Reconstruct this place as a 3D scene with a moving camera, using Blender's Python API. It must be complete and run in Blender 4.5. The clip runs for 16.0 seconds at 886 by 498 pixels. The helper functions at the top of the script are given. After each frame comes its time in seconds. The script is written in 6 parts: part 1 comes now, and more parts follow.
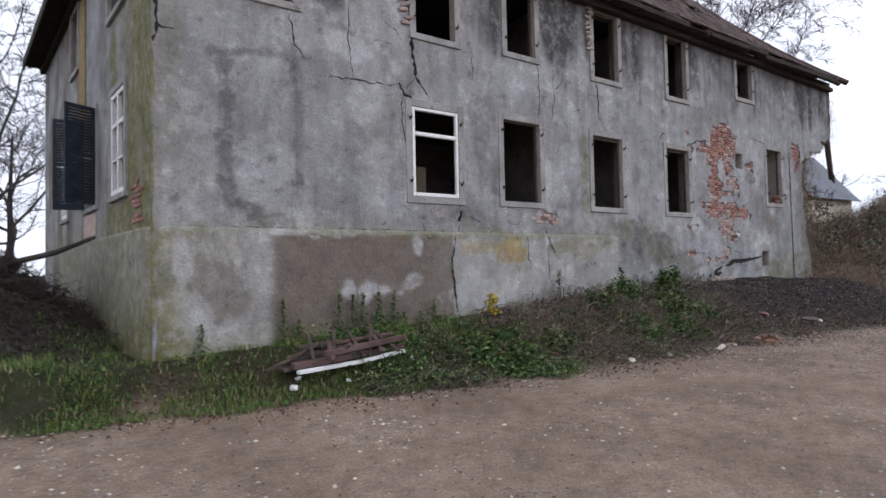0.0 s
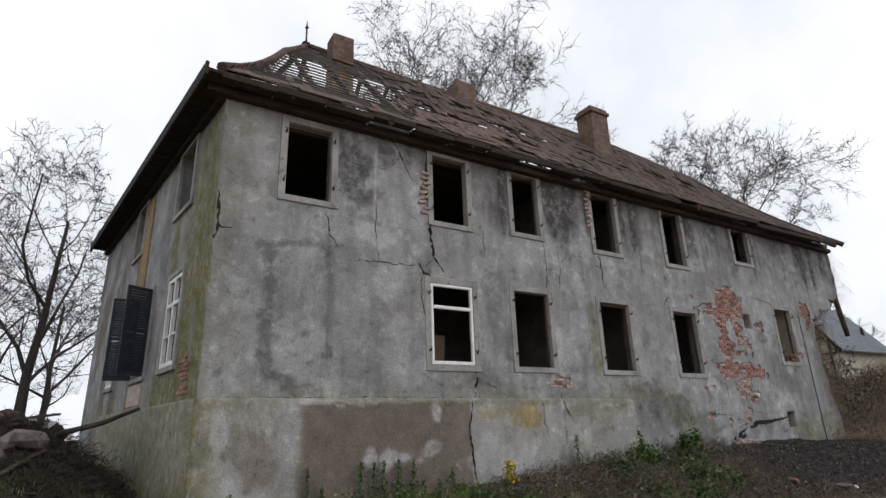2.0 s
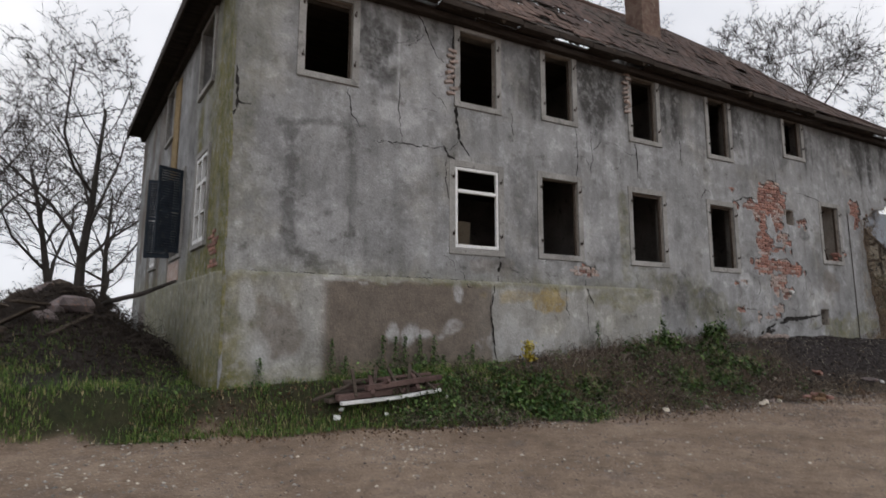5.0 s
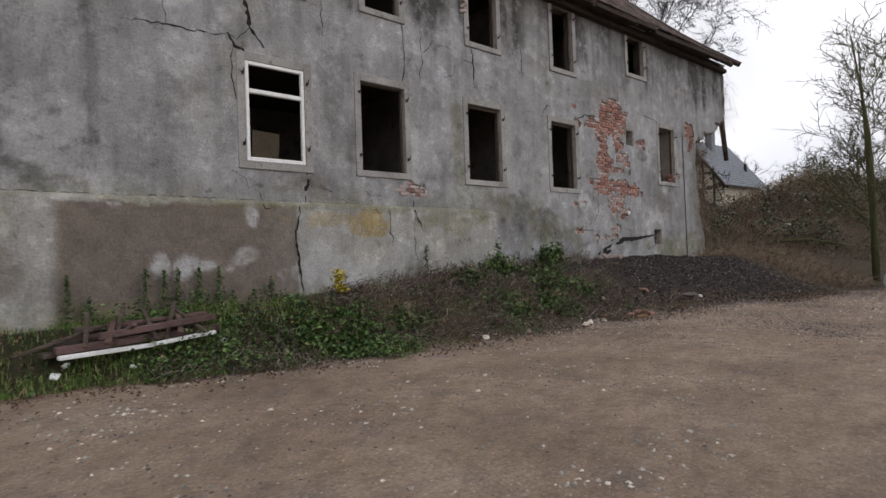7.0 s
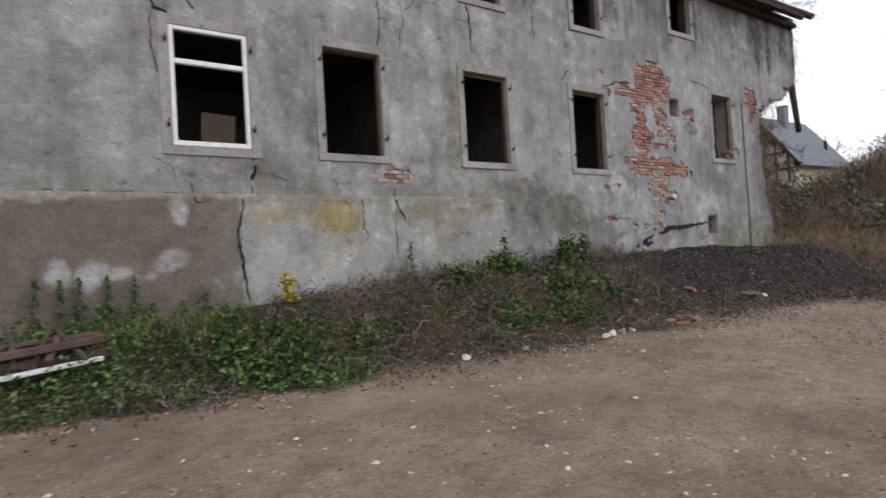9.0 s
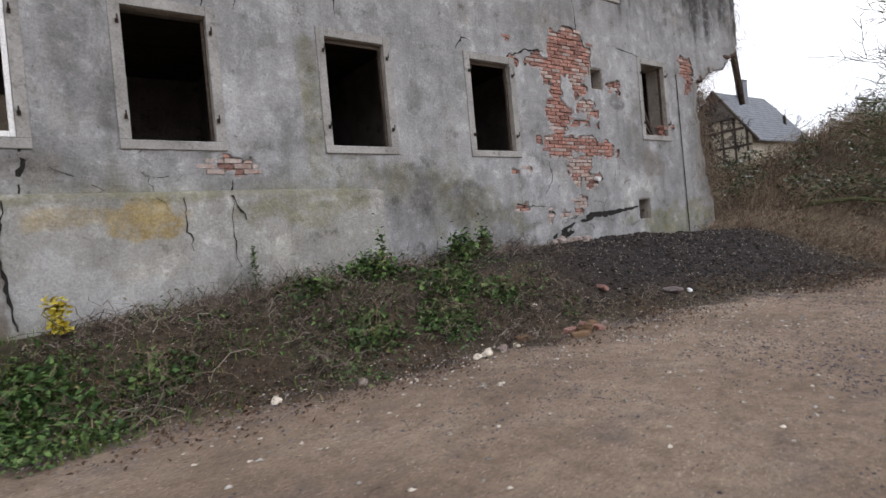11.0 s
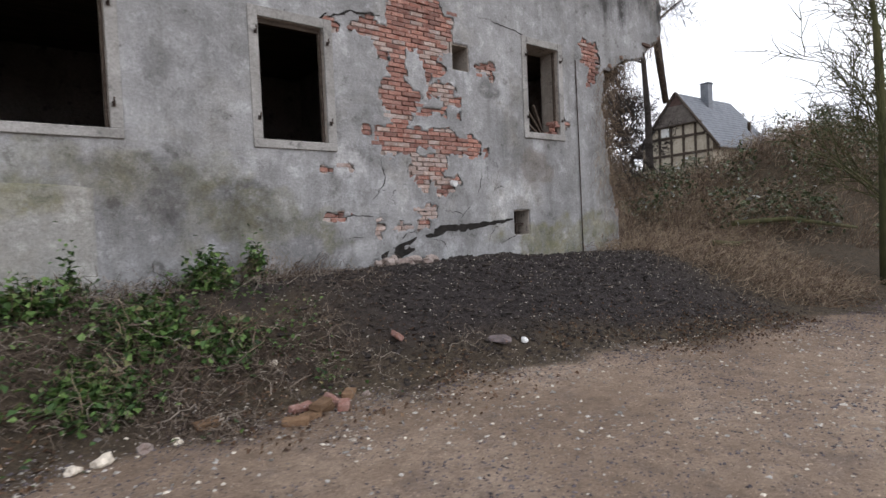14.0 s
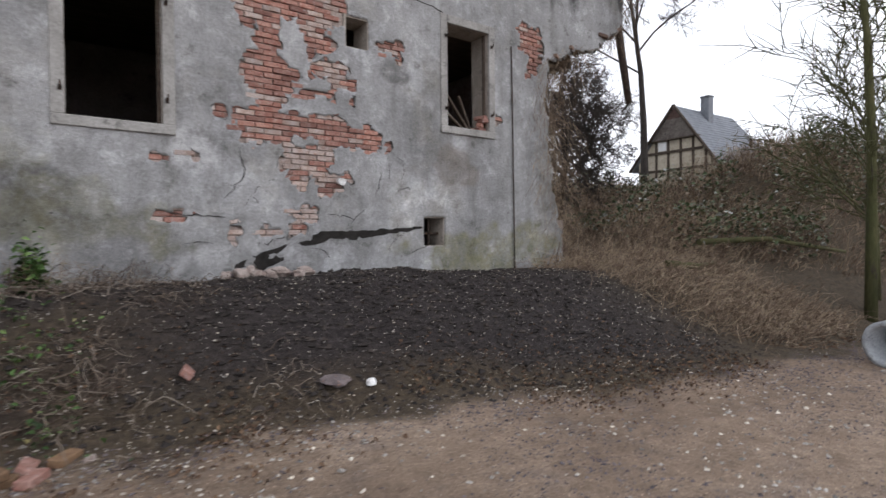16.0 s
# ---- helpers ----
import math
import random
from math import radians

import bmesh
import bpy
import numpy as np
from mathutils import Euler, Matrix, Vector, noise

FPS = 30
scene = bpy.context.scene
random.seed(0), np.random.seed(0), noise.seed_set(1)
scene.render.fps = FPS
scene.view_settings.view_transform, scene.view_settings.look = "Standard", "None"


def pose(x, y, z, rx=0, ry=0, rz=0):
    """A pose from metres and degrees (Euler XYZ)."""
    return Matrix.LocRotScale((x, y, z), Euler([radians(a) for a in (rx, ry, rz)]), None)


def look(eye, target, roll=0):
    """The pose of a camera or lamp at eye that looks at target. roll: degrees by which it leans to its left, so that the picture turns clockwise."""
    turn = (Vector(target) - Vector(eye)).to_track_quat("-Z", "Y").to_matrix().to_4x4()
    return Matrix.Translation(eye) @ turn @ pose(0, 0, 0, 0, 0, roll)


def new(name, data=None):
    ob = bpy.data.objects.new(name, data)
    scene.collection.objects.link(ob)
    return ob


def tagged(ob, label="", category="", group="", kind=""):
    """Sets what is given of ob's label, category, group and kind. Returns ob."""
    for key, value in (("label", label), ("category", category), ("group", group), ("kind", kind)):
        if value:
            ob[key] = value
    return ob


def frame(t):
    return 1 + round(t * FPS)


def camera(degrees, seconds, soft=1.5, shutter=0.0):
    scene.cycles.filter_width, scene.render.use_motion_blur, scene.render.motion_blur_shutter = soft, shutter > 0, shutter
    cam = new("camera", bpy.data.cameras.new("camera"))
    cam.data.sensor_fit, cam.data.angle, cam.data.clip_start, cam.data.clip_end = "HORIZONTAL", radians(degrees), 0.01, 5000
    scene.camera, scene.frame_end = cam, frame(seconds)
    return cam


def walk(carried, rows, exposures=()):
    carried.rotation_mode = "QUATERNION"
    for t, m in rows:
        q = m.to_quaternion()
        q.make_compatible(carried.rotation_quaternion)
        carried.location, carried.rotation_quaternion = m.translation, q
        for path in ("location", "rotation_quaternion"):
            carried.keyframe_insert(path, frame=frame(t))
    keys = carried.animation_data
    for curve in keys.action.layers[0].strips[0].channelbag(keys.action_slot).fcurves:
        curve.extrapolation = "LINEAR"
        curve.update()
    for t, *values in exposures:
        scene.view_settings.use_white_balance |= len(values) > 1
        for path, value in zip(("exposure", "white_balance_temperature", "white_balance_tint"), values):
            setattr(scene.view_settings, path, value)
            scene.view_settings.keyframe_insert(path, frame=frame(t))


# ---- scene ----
cam = camera(77.3, 16.0, shutter=0.4)
PATH = [
    (0, (-0.043, 0.283, 1.738), (1.074, 1.941, 1.801), -1.2),
    (0.5, (-0.202, -0.067, 1.747), (0.848, 1.63, 1.873), -3.9),
    (1, (-0.271, -0.393, 1.773), (0.702, 1.321, 2.112), -1.6),
    (1.5, (-0.388, -0.559, 1.804), (0.612, 1.09, 2.333), -2.3),
    (2, (-0.461, -0.636, 1.839), (0.545, 0.98, 2.454), -1.8),
    (2.5, (-0.427, -0.705, 1.766), (0.556, 0.907, 2.426), -0.9),
    (3, (-0.387, -0.763, 1.699), (0.528, 0.877, 2.387), -0.8),
    (3.2, (-0.388, -0.768, 1.687), (0.461, 0.901, 2.387), -0.2),
    (5.3, (0.102, -0.497, 1.424), (1.065, 1.244, 1.63), -0.6),
    (5.5, (0.31, -0.381, 1.383), (1.411, 1.28, 1.562), -1.2),
    (6, (0.795, -0.261, 1.417), (2.076, 1.268, 1.563), -2.2),
    (6.5, (1.391, -0.158, 1.342), (2.731, 1.32, 1.485), -3.4),
    (7, (1.914, -0.005, 1.334), (3.187, 1.537, 1.367), -1.9),
    (7.5, (2.448, 0.208, 1.372), (3.718, 1.753, 1.402), -2.5),
    (8, (3.052, 0.418, 1.369), (4.091, 2.124, 1.473), -2.4),
    (8.5, (3.562, 0.646, 1.348), (4.569, 2.371, 1.448), -0.7),
    (9, (4.17, 0.787, 1.304), (5.267, 2.459, 1.335), -3.3),
    (9.5, (4.761, 0.883, 1.314), (5.89, 2.533, 1.248), -6.0),
    (9.7, (4.99, 0.958, 1.313), (6.156, 2.58, 1.213), -3.4),
    (10, (5.354, 1.076, 1.317), (6.624, 2.621, 1.277), -2.1),
    (10.2, (5.576, 1.102, 1.322), (6.855, 2.639, 1.278), -3.9),
    (12.3, (8.314, 1.289, 1.652), (9.336, 3.008, 1.63), -2.5),
    (12.5, (8.564, 1.332, 1.659), (9.67, 2.996, 1.571), -3.4),
    (13, (9.234, 1.379, 1.679), (10.446, 2.968, 1.61), -2.6),
    (13.5, (9.824, 1.409, 1.648), (11.003, 3.024, 1.619), -1.0),
    (14, (10.489, 1.441, 1.676), (11.698, 3.033, 1.61), -2.5),
    (14.5, (11.116, 1.449, 1.649), (12.306, 3.056, 1.608), -2.7),
    (15, (11.747, 1.557, 1.624), (12.939, 3.162, 1.59), 1.9),
    (15.5, (12.344, 1.53, 1.55), (13.467, 3.184, 1.526), -1.2),
    (16, (12.993, 1.657, 1.616), (14.178, 3.267, 1.587), -0.5),
]
walk(cam, [(t, look(eye, target, roll)) for t, eye, target, roll in PATH],
     [(0, -0.08, 5950, 15), (1, -0.23, 6200, 12), (2, -0.38, 6350, 11), (3.2, -0.56, 6350, 11), (5.3, -0.5, 6450, 12), (7, -0.36, 6450, 13), (9, 0.0, 6350, 13), (12.5, 0.14, 6300, 13), (16, 0.14, 6250, 13)])

# ---- world, sun, exposure ----
world = bpy.data.worlds.new("overcast")
scene.world = world
world.use_nodes = True
wn, wl = world.node_tree.nodes, world.node_tree.links
sky = wn.new("ShaderNodeTexSky")
sky.sky_type, sky.sun_disc = "NISHITA", False
sky.sun_elevation, sky.sun_rotation = radians(28), radians(148)
grey = wn.new("ShaderNodeHueSaturation")
grey.inputs["Saturation"].default_value = 0.35
cl = wn.new("ShaderNodeTexNoise")
cl.inputs["Scale"].default_value, cl.inputs["Detail"].default_value, cl.inputs["Roughness"].default_value = 2.2, 6, 0.55
cr = wn.new("ShaderNodeValToRGB")
cr.color_ramp.elements[0].position, cr.color_ramp.elements[0].color = 0.35, (10.3, 10.6, 11.2, 1)
cr.color_ramp.elements[1].position, cr.color_ramp.elements[1].color = 0.62, (13.4, 13.5, 13.7, 1)
mx = wn.new("ShaderNodeMixRGB")
mx.inputs[0].default_value = 0.85
tc = wn.new("ShaderNodeTexCoord")
wl.new(tc.outputs["Generated"], cl.inputs["Vector"])
wl.new(sky.outputs[0], grey.inputs["Color"])
wl.new(cl.outputs["Fac"], cr.inputs[0])
wl.new(grey.outputs[0], mx.inputs[1])
wl.new(cr.outputs[0], mx.inputs[2])
wl.new(mx.outputs[0], wn["Background"].inputs["Color"])
wn["Background"].inputs["Strength"].default_value = 0.12
sun = new("sun", bpy.data.lights.new("sun", "SUN"))
sun.data.energy, sun.data.angle, sun.data.color = 0.6, radians(25), (1.0, 0.97, 0.92)
sun.matrix_world = look((16, -10, 10), (6, 6, 0))

# ---- small tools ----
rng = np.random.default_rng(7)


def vnoise(x, y, seed=0):
    """Smooth value noise in 0..1 on arrays."""
    x, y = np.asarray(x, float), np.asarray(y, float)
    xi, yi = np.floor(x), np.floor(y)
    fx, fy = x - xi, y - yi
    fx, fy = fx * fx * (3 - 2 * fx), fy * fy * (3 - 2 * fy)

    def h(a, b):
        v = np.sin(a * 127.1 + b * 311.7 + seed * 74.7) * 43758.5453
        return v - np.floor(v)
    return (h(xi, yi) * (1 - fx) + h(xi + 1, yi) * fx) * (1 - fy) + (h(xi, yi + 1) * (1 - fx) + h(xi + 1, yi + 1) * fx) * fy


def fbm(x, y, seed=0, octaves=4):
    s, a, n = 0.0, 1.0, 0.0
    for o in range(octaves):
        s = s + a * vnoise(np.asarray(x) * 2 ** o, np.asarray(y) * 2 ** o, seed + o)
        n += a
        a *= 0.5
    return s / n


def smooth(t):
    t = np.clip(t, 0, 1)
    return t * t * (3 - 2 * t)


def np_mesh(name, verts, faces, material, smooth_shade=False):
    me = bpy.data.meshes.new(name)
    me.from_pydata(np.asarray(verts, float).tolist(), [], [list(map(int, f)) for f in faces])
    me.materials.append(material)
    if smooth_shade:
        me.polygons.foreach_set("use_smooth", [True] * len(me.polygons))
    me.update()
    return me


def part(name, bm, material, parent=None, label=""):
    me = bpy.data.meshes.new(name)
    bm.to_mesh(me)
    bm.free()
    me.materials.append(material)
    ob = new(name, me)
    if parent:
        ob.parent = parent
    if label:
        ob["label"] = label
    return ob


def link(name, me, parent=None, m=None):
    ob = new(name, me)
    if parent:
        ob.parent = parent
    if m is not None:
        ob.matrix_basis = m
    return ob


def add_box(bm, x0, x1, y0, y1, z0, z1, m=None, bevel=0.0):
    vs = [bm.verts.new((x, y, z)) for x in (x0, x1) for y in (y0, y1) for z in (z0, z1)]
    fs = [bm.faces.new([vs[i] for i in f]) for f in ((0, 1, 3, 2), (4, 6, 7, 5), (0, 4, 5, 1), (2, 3, 7, 6), (0, 2, 6, 4), (1, 5, 7, 3))]
    if bevel:
        es = {e for f in fs for e in f.edges}
        r = bmesh.ops.bevel(bm, geom=list(es), offset=bevel, segments=1, affect="EDGES")
        vs = list({v for f in r["faces"] for v in f.verts} | {v for v in vs if v.is_valid})
    if m is not None:
        bmesh.ops.transform(bm, matrix=m, verts=vs)
    return vs


def box(x0, x1, y0, y1, z0, z1, m=None, bevel=0.0):
    bm = bmesh.new()
    add_box(bm, x0, x1, y0, y1, z0, z1, m, bevel)
    return bm


def add_tube(bm, pts, radii, sides=6, cap=True):
    rings = []
    for i, p in enumerate(pts):
        p = Vector(p)
        d = (Vector(pts[min(i + 1, len(pts) - 1)]) - Vector(pts[max(i - 1, 0)])).normalized()
        q = d.to_track_quat("Z", "Y")
        rings.append([bm.verts.new(p + q @ Vector((math.cos(a) * radii[i], math.sin(a) * radii[i], 0))) for a in [2 * math.pi * k / sides for k in range(sides)]])
    for a, b in zip(rings, rings[1:]):
        for k in range(sides):
            f = bm.faces.new((a[k], a[(k + 1) % sides], b[(k + 1) % sides], b[k]))
            f.smooth = True
    if cap:
        bm.faces.new(rings[0][::-1])
        bm.faces.new(rings[-1])


# ---- materials ----
def nodes_of(name):
    m = bpy.data.materials.new(name)
    m.use_nodes = True
    m.node_tree.nodes["Principled BSDF"].inputs["Specular IOR Level"].default_value = 0.2
    return m, m.node_tree.nodes, m.node_tree.links, m.node_tree.nodes["Principled BSDF"]


def noise_node(n, l, scale, detail=6, rough=0.6, stretch=None, src=None):
    t = n.new("ShaderNodeTexNoise")
    t.inputs["Scale"].default_value, t.inputs["Detail"].default_value, t.inputs["Roughness"].default_value = scale, detail, rough
    g = src or n.new("ShaderNodeNewGeometry").outputs["Position"]
    if stretch:
        mp = n.new("ShaderNodeMapping")
        mp.inputs["Scale"].default_value = stretch
        l.new(g, mp.inputs["Vector"])
        g = mp.outputs[0]
    l.new(g, t.inputs["Vector"])
    return t.outputs["Fac"]


def ramp(n, l, fac, stops):
    r = n.new("ShaderNodeValToRGB")
    e = r.color_ramp.elements
    while len(e) < len(stops):
        e.new(0.5)
    for el, (p, c) in zip(e, stops):
        el.position, el.color = p, (*c, 1)
    l.new(fac, r.inputs[0])
    return r.outputs[0]


def mix(n, l, fac, a, b, how="MIX"):
    m = n.new("ShaderNodeMixRGB")
    m.blend_type = how
    for i, v in enumerate((fac, a, b)):
        if isinstance(v, (int, float)):
            m.inputs[i].default_value = v
        elif isinstance(v, tuple):
            m.inputs[i].default_value = (*v, 1)
        else:
            l.new(v, m.inputs[i])
    return m.outputs[0]


def bump(n, l, bsdf, height, strength, dist):
    b = n.new("ShaderNodeBump")
    b.inputs["Strength"].default_value, b.inputs["Distance"].default_value = strength, dist
    l.new(height, b.inputs["Height"])
    l.new(b.outputs[0], bsdf.inputs["Normal"])


def surf(name, a, b, c=None, scale=3.0, fine=40.0, rough=0.85, bumps=0.4, dist=0.01, stretch=None, vary=0.0, metal=0.0, island=0.0):
    """Two-scale noise between colours a and b, with specks of c, and fine relief."""
    m, n, l, bsdf = nodes_of(name)
    col = ramp(n, l, noise_node(n, l, scale, stretch=stretch), [(0.33, a), (0.67, b)])
    if c:
        col = mix(n, l, ramp(n, l, noise_node(n, l, scale * 2.7, 8, 0.7, stretch), [(0.56, (0, 0, 0)), (0.68, (1, 1, 1))]), col, c)
    f = noise_node(n, l, fine, 5, 0.65, stretch)
    col = mix(n, l, 0.6, col, ramp(n, l, f, [(0.25, (0.45, 0.45, 0.45)), (0.75, (1.35, 1.35, 1.35))]), "MULTIPLY")
    if vary:
        o = n.new("ShaderNodeObjectInfo")
        col = mix(n, l, vary, col, ramp(n, l, o.outputs["Random"], [(0, (0.3, 0.3, 0.32)), (0.5, (1, 1, 1)), (1, (1.6, 1.5, 1.4))]), "MULTIPLY")
    if island:
        o = n.new("ShaderNodeNewGeometry")
        col = mix(n, l, island, col, ramp(n, l, o.outputs["Random Per Island"], [(0, (0.25, 0.25, 0.25)), (0.5, (1, 1, 1)), (1, (1.9, 1.8, 1.6))]), "MULTIPLY")
    l.new(col, bsdf.inputs["Base Color"])
    bsdf.inputs["Roughness"].default_value, bsdf.inputs["Metallic"].default_value = rough, metal
    bump(n, l, bsdf, f, bumps, dist)
    return m


def leaf_mat(name, stops, rough=0.55):
    m, n, l, bsdf = nodes_of(name)
    g = n.new("ShaderNodeNewGeometry")
    col = ramp(n, l, g.outputs["Random Per Island"], stops)
    col = mix(n, l, 0.5, col, ramp(n, l, noise_node(n, l, 30.0), [(0.3, (0.5, 0.5, 0.5)), (0.7, (1.3, 1.3, 1.3))]), "MULTIPLY")
    l.new(col, bsdf.inputs["Base Color"])
    bsdf.inputs["Roughness"].default_value = rough
    return m


def plaster_mat(name, base_a, base_b):
    """Old cement render: the mesh's mask layers hold moss, dark damp, pale repair, brown wash and ochre seep."""
    m, n, l, bsdf = nodes_of(name)
    col = ramp(n, l, noise_node(n, l, 0.9, 8, 0.62), [(0.3, base_a), (0.52, tuple(0.5 * (p + q) for p, q in zip(base_a, base_b))), (0.7, base_b)])
    streak = noise_node(n, l, 1.0, 6, 0.6, (3.5, 3.5, 0.35))
    col = mix(n, l, 0.6, col, ramp(n, l, streak, [(0.3, (0.66, 0.65, 0.62)), (0.5, (1, 1, 1)), (0.72, (1.2, 1.19, 1.17))]), "MULTIPLY")
    blot = noise_node(n, l, 3.3, 8, 0.72)
    col = mix(n, l, 0.9, col, ramp(n, l, blot, [(0.33, (0.5, 0.49, 0.47)), (0.41, (0.92, 0.92, 0.91)), (0.56, (1, 1, 1)), (0.64, (1.32, 1.32, 1.32))]), "MULTIPLY")
    # lime bloom and old wash coming off in sharp-edged flakes
    flake = ramp(n, l, noise_node(n, l, 1.5, 11, 0.72), [(0.535, (0, 0, 0)), (0.575, (0.55, 0.55, 0.55)), (0.72, (0.7, 0.7, 0.7))])
    col = mix(n, l, flake, col, mix(n, l, 1.0, col, (1.42, 1.43, 1.45), "MULTIPLY"))
    tan = ramp(n, l, noise_node(n, l, 0.7, 9, 0.7), [(0.54, (0, 0, 0)), (0.7, (0.4, 0.4, 0.4))])
    col = mix(n, l, tan, col, mix(n, l, 1.0, col, (1.02, 0.93, 0.74), "MULTIPLY"))
    ragged = ramp(n, l, noise_node(n, l, 5.5, 9, 0.75), [(0.36, (0.3, 0.3, 0.3)), (0.5, (0.95, 0.95, 0.95)), (0.62, (1.15, 1.15, 1.15))])
    at = n.new("ShaderNodeAttribute")
    at.attribute_name = "stain"
    sp = n.new("ShaderNodeSeparateColor")
    l.new(at.outputs["Color"], sp.inputs[0])
    col = mix(n, l, at.outputs["Alpha"], col, mix(n, l, 0.8, (0.15, 0.126, 0.106), ramp(n, l, blot, [(0.3, (0.6, 0.6, 0.6)), (0.7, (1.35, 1.3, 1.25))]), "MULTIPLY"))
    oc = n.new("ShaderNodeAttribute")
    oc.attribute_name = "ochre"
    col = mix(n, l, mix(n, l, 1.0, oc.outputs["Color"], ragged, "MULTIPLY"), col, ramp(n, l, blot, [(0.35, (0.2, 0.14, 0.05)), (0.65, (0.4, 0.31, 0.14))]))
    col = mix(n, l, mix(n, l, 1.0, sp.outputs[1], ragged, "MULTIPLY"), col, (0.066, 0.064, 0.062))
    col = mix(n, l, mix(n, l, 1.0, sp.outputs[2], ragged, "MULTIPLY"), col, (0.46, 0.46, 0.465))
    col = mix(n, l, mix(n, l, 1.0, sp.outputs[0], ragged, "MULTIPLY"), col, ramp(n, l, blot, [(0.35, (0.085, 0.088, 0.03)), (0.65, (0.2, 0.18, 0.065))]))
    fine = noise_node(n, l, 26.0, 7, 0.7)
    col = mix(n, l, 0.55, col, ramp(n, l, fine, [(0.3, (0.55, 0.55, 0.55)), (0.7, (1.34, 1.34, 1.34))]), "MULTIPLY")
    pit = ramp(n, l, noise_node(n, l, 11.0, 4, 0.6), [(0.24, (0.35, 0.34, 0.33)), (0.31, (1, 1, 1))])
    col = mix(n, l, 1.0, col, pit, "MULTIPLY")
    l.new(col, bsdf.inputs["Base Color"])
    bsdf.inputs["Roughness"].default_value = 0.93
    bump(n, l, bsdf, mix(n, l, 0.5, fine, blot), 0.8, 0.045)
    return m


def ground_mat():
    m, n, l, bsdf = nodes_of("earth road and verge")
    at = n.new("ShaderNodeAttribute")
    at.attribute_name = "zone"
    sp = n.new("ShaderNodeSeparateColor")
    l.new(at.outputs["Color"], sp.inputs[0])
    sand = ramp(n, l, noise_node(n, l, 0.55, 8, 0.65), [(0.3, (0.2, 0.146, 0.107)), (0.5, (0.285, 0.212, 0.156)), (0.7, (0.365, 0.28, 0.213))])
    grit = noise_node(n, l, 30.0, 8, 0.75)
    sand = mix(n, l, 0.75, sand, ramp(n, l, grit, [(0.3, (0.38, 0.36, 0.35)), (0.48, (0.95, 0.95, 0.95)), (0.6, (1.1, 1.1, 1.1)), (0.68, (2.1, 2.1, 2.1))]), "MULTIPLY")
    sand = mix(n, l, 0.85, sand, ramp(n, l, noise_node(n, l, 4.5, 10, 0.78), [(0.34, (0.66, 0.63, 0.62)), (0.5, (1, 1, 1)), (0.66, (1.28, 1.27, 1.26))]), "MULTIPLY")
    speck = noise_node(n, l, 40.0, 4, 0.65)
    sand = mix(n, l, 1.0, sand, ramp(n, l, speck, [(0.29, (0.35, 0.32, 0.33)), (0.37, (1, 1, 1)), (0.63, (1, 1, 1)), (0.7, (2.4, 2.4, 2.45))]), "MULTIPLY")
    patch = ramp(n, l, noise_node(n, l, 1.7, 8, 0.7), [(0.52, (0, 0, 0)), (0.68, (1, 1, 1))])
    sand = mix(n, l, mix(n, l, 1.0, patch, (0.45, 0.45, 0.45), "MULTIPLY"), sand, mix(n, l, 1.0, (0.13, 0.11, 0.105), ramp(n, l, grit, [(0.35, (0.4, 0.4, 0.4)), (0.65, (1.7, 1.7, 1.75))]), "MULTIPLY"))
    soil = ramp(n, l, noise_node(n, l, 14.0, 9, 0.8), [(0.3, (0.008, 0.007, 0.007)), (0.55, (0.04, 0.033, 0.032)), (0.68, (0.085, 0.072, 0.072))])
    litter = ramp(n, l, noise_node(n, l, 9.0, 9, 0.8), [(0.3, (0.025, 0.02, 0.015)), (0.5, (0.065, 0.05, 0.034)), (0.7, (0.12, 0.09, 0.06))])
    green = ramp(n, l, noise_node(n, l, 7.0, 9, 0.8), [(0.3, (0.014, 0.016, 0.008)), (0.7, (0.05, 0.055, 0.022))])
    col = mix(n, l, sp.outputs[0], sand, litter)
    col = mix(n, l, sp.outputs[1], col, green)
    col = mix(n, l, sp.outputs[2], col, soil)
    l.new(col, bsdf.inputs["Base Color"])
    bsdf.inputs["Roughness"].default_value = 0.95
    bump(n, l, bsdf, mix(n, l, 0.4, grit, noise_node(n, l, 7.0, 8, 0.7)), 1.0, 0.06)
    return m


M_plaster = plaster_mat("old grey render", (0.185, 0.185, 0.187), (0.365, 0.367, 0.372))
M_plinth = plaster_mat("plinth render", (0.24, 0.235, 0.22), (0.36, 0.355, 0.34))
M_surround = surf("window surround render", (0.23, 0.222, 0.21), (0.36, 0.35, 0.335), (0.15, 0.145, 0.14), 2, 35, 0.9, 0.4, 0.01)
M_reveal = surf("window reveal", (0.26, 0.23, 0.2), (0.38, 0.34, 0.3), (0.15, 0.13, 0.12), 3, 30, 0.9, 0.3, 0.01)
M_mortar = surf("lime mortar", (0.25, 0.19, 0.165), (0.4, 0.35, 0.32), (0.13, 0.1, 0.09), 8, 50, 0.95, 0.7, 0.02)
M_brick = surf("red brick", (0.24, 0.105, 0.08), (0.36, 0.22, 0.185), (0.45, 0.38, 0.36), 9, 38, 0.92, 0.9, 0.02, vary=0.55)
M_brick_pale = surf("whitewashed brick", (0.34, 0.25, 0.21), (0.46, 0.4, 0.375), (0.32, 0.16, 0.11), 8, 38, 0.92, 0.9, 0.02, vary=0.3)
# near-black, in place of the shade that a crack's depth would hold
M_crack_shade = surf("painted crack shade", (0.012, 0.011, 0.01), (0.03, 0.027, 0.025), None, 8, 40, 1.0, 0.4, 0.01)
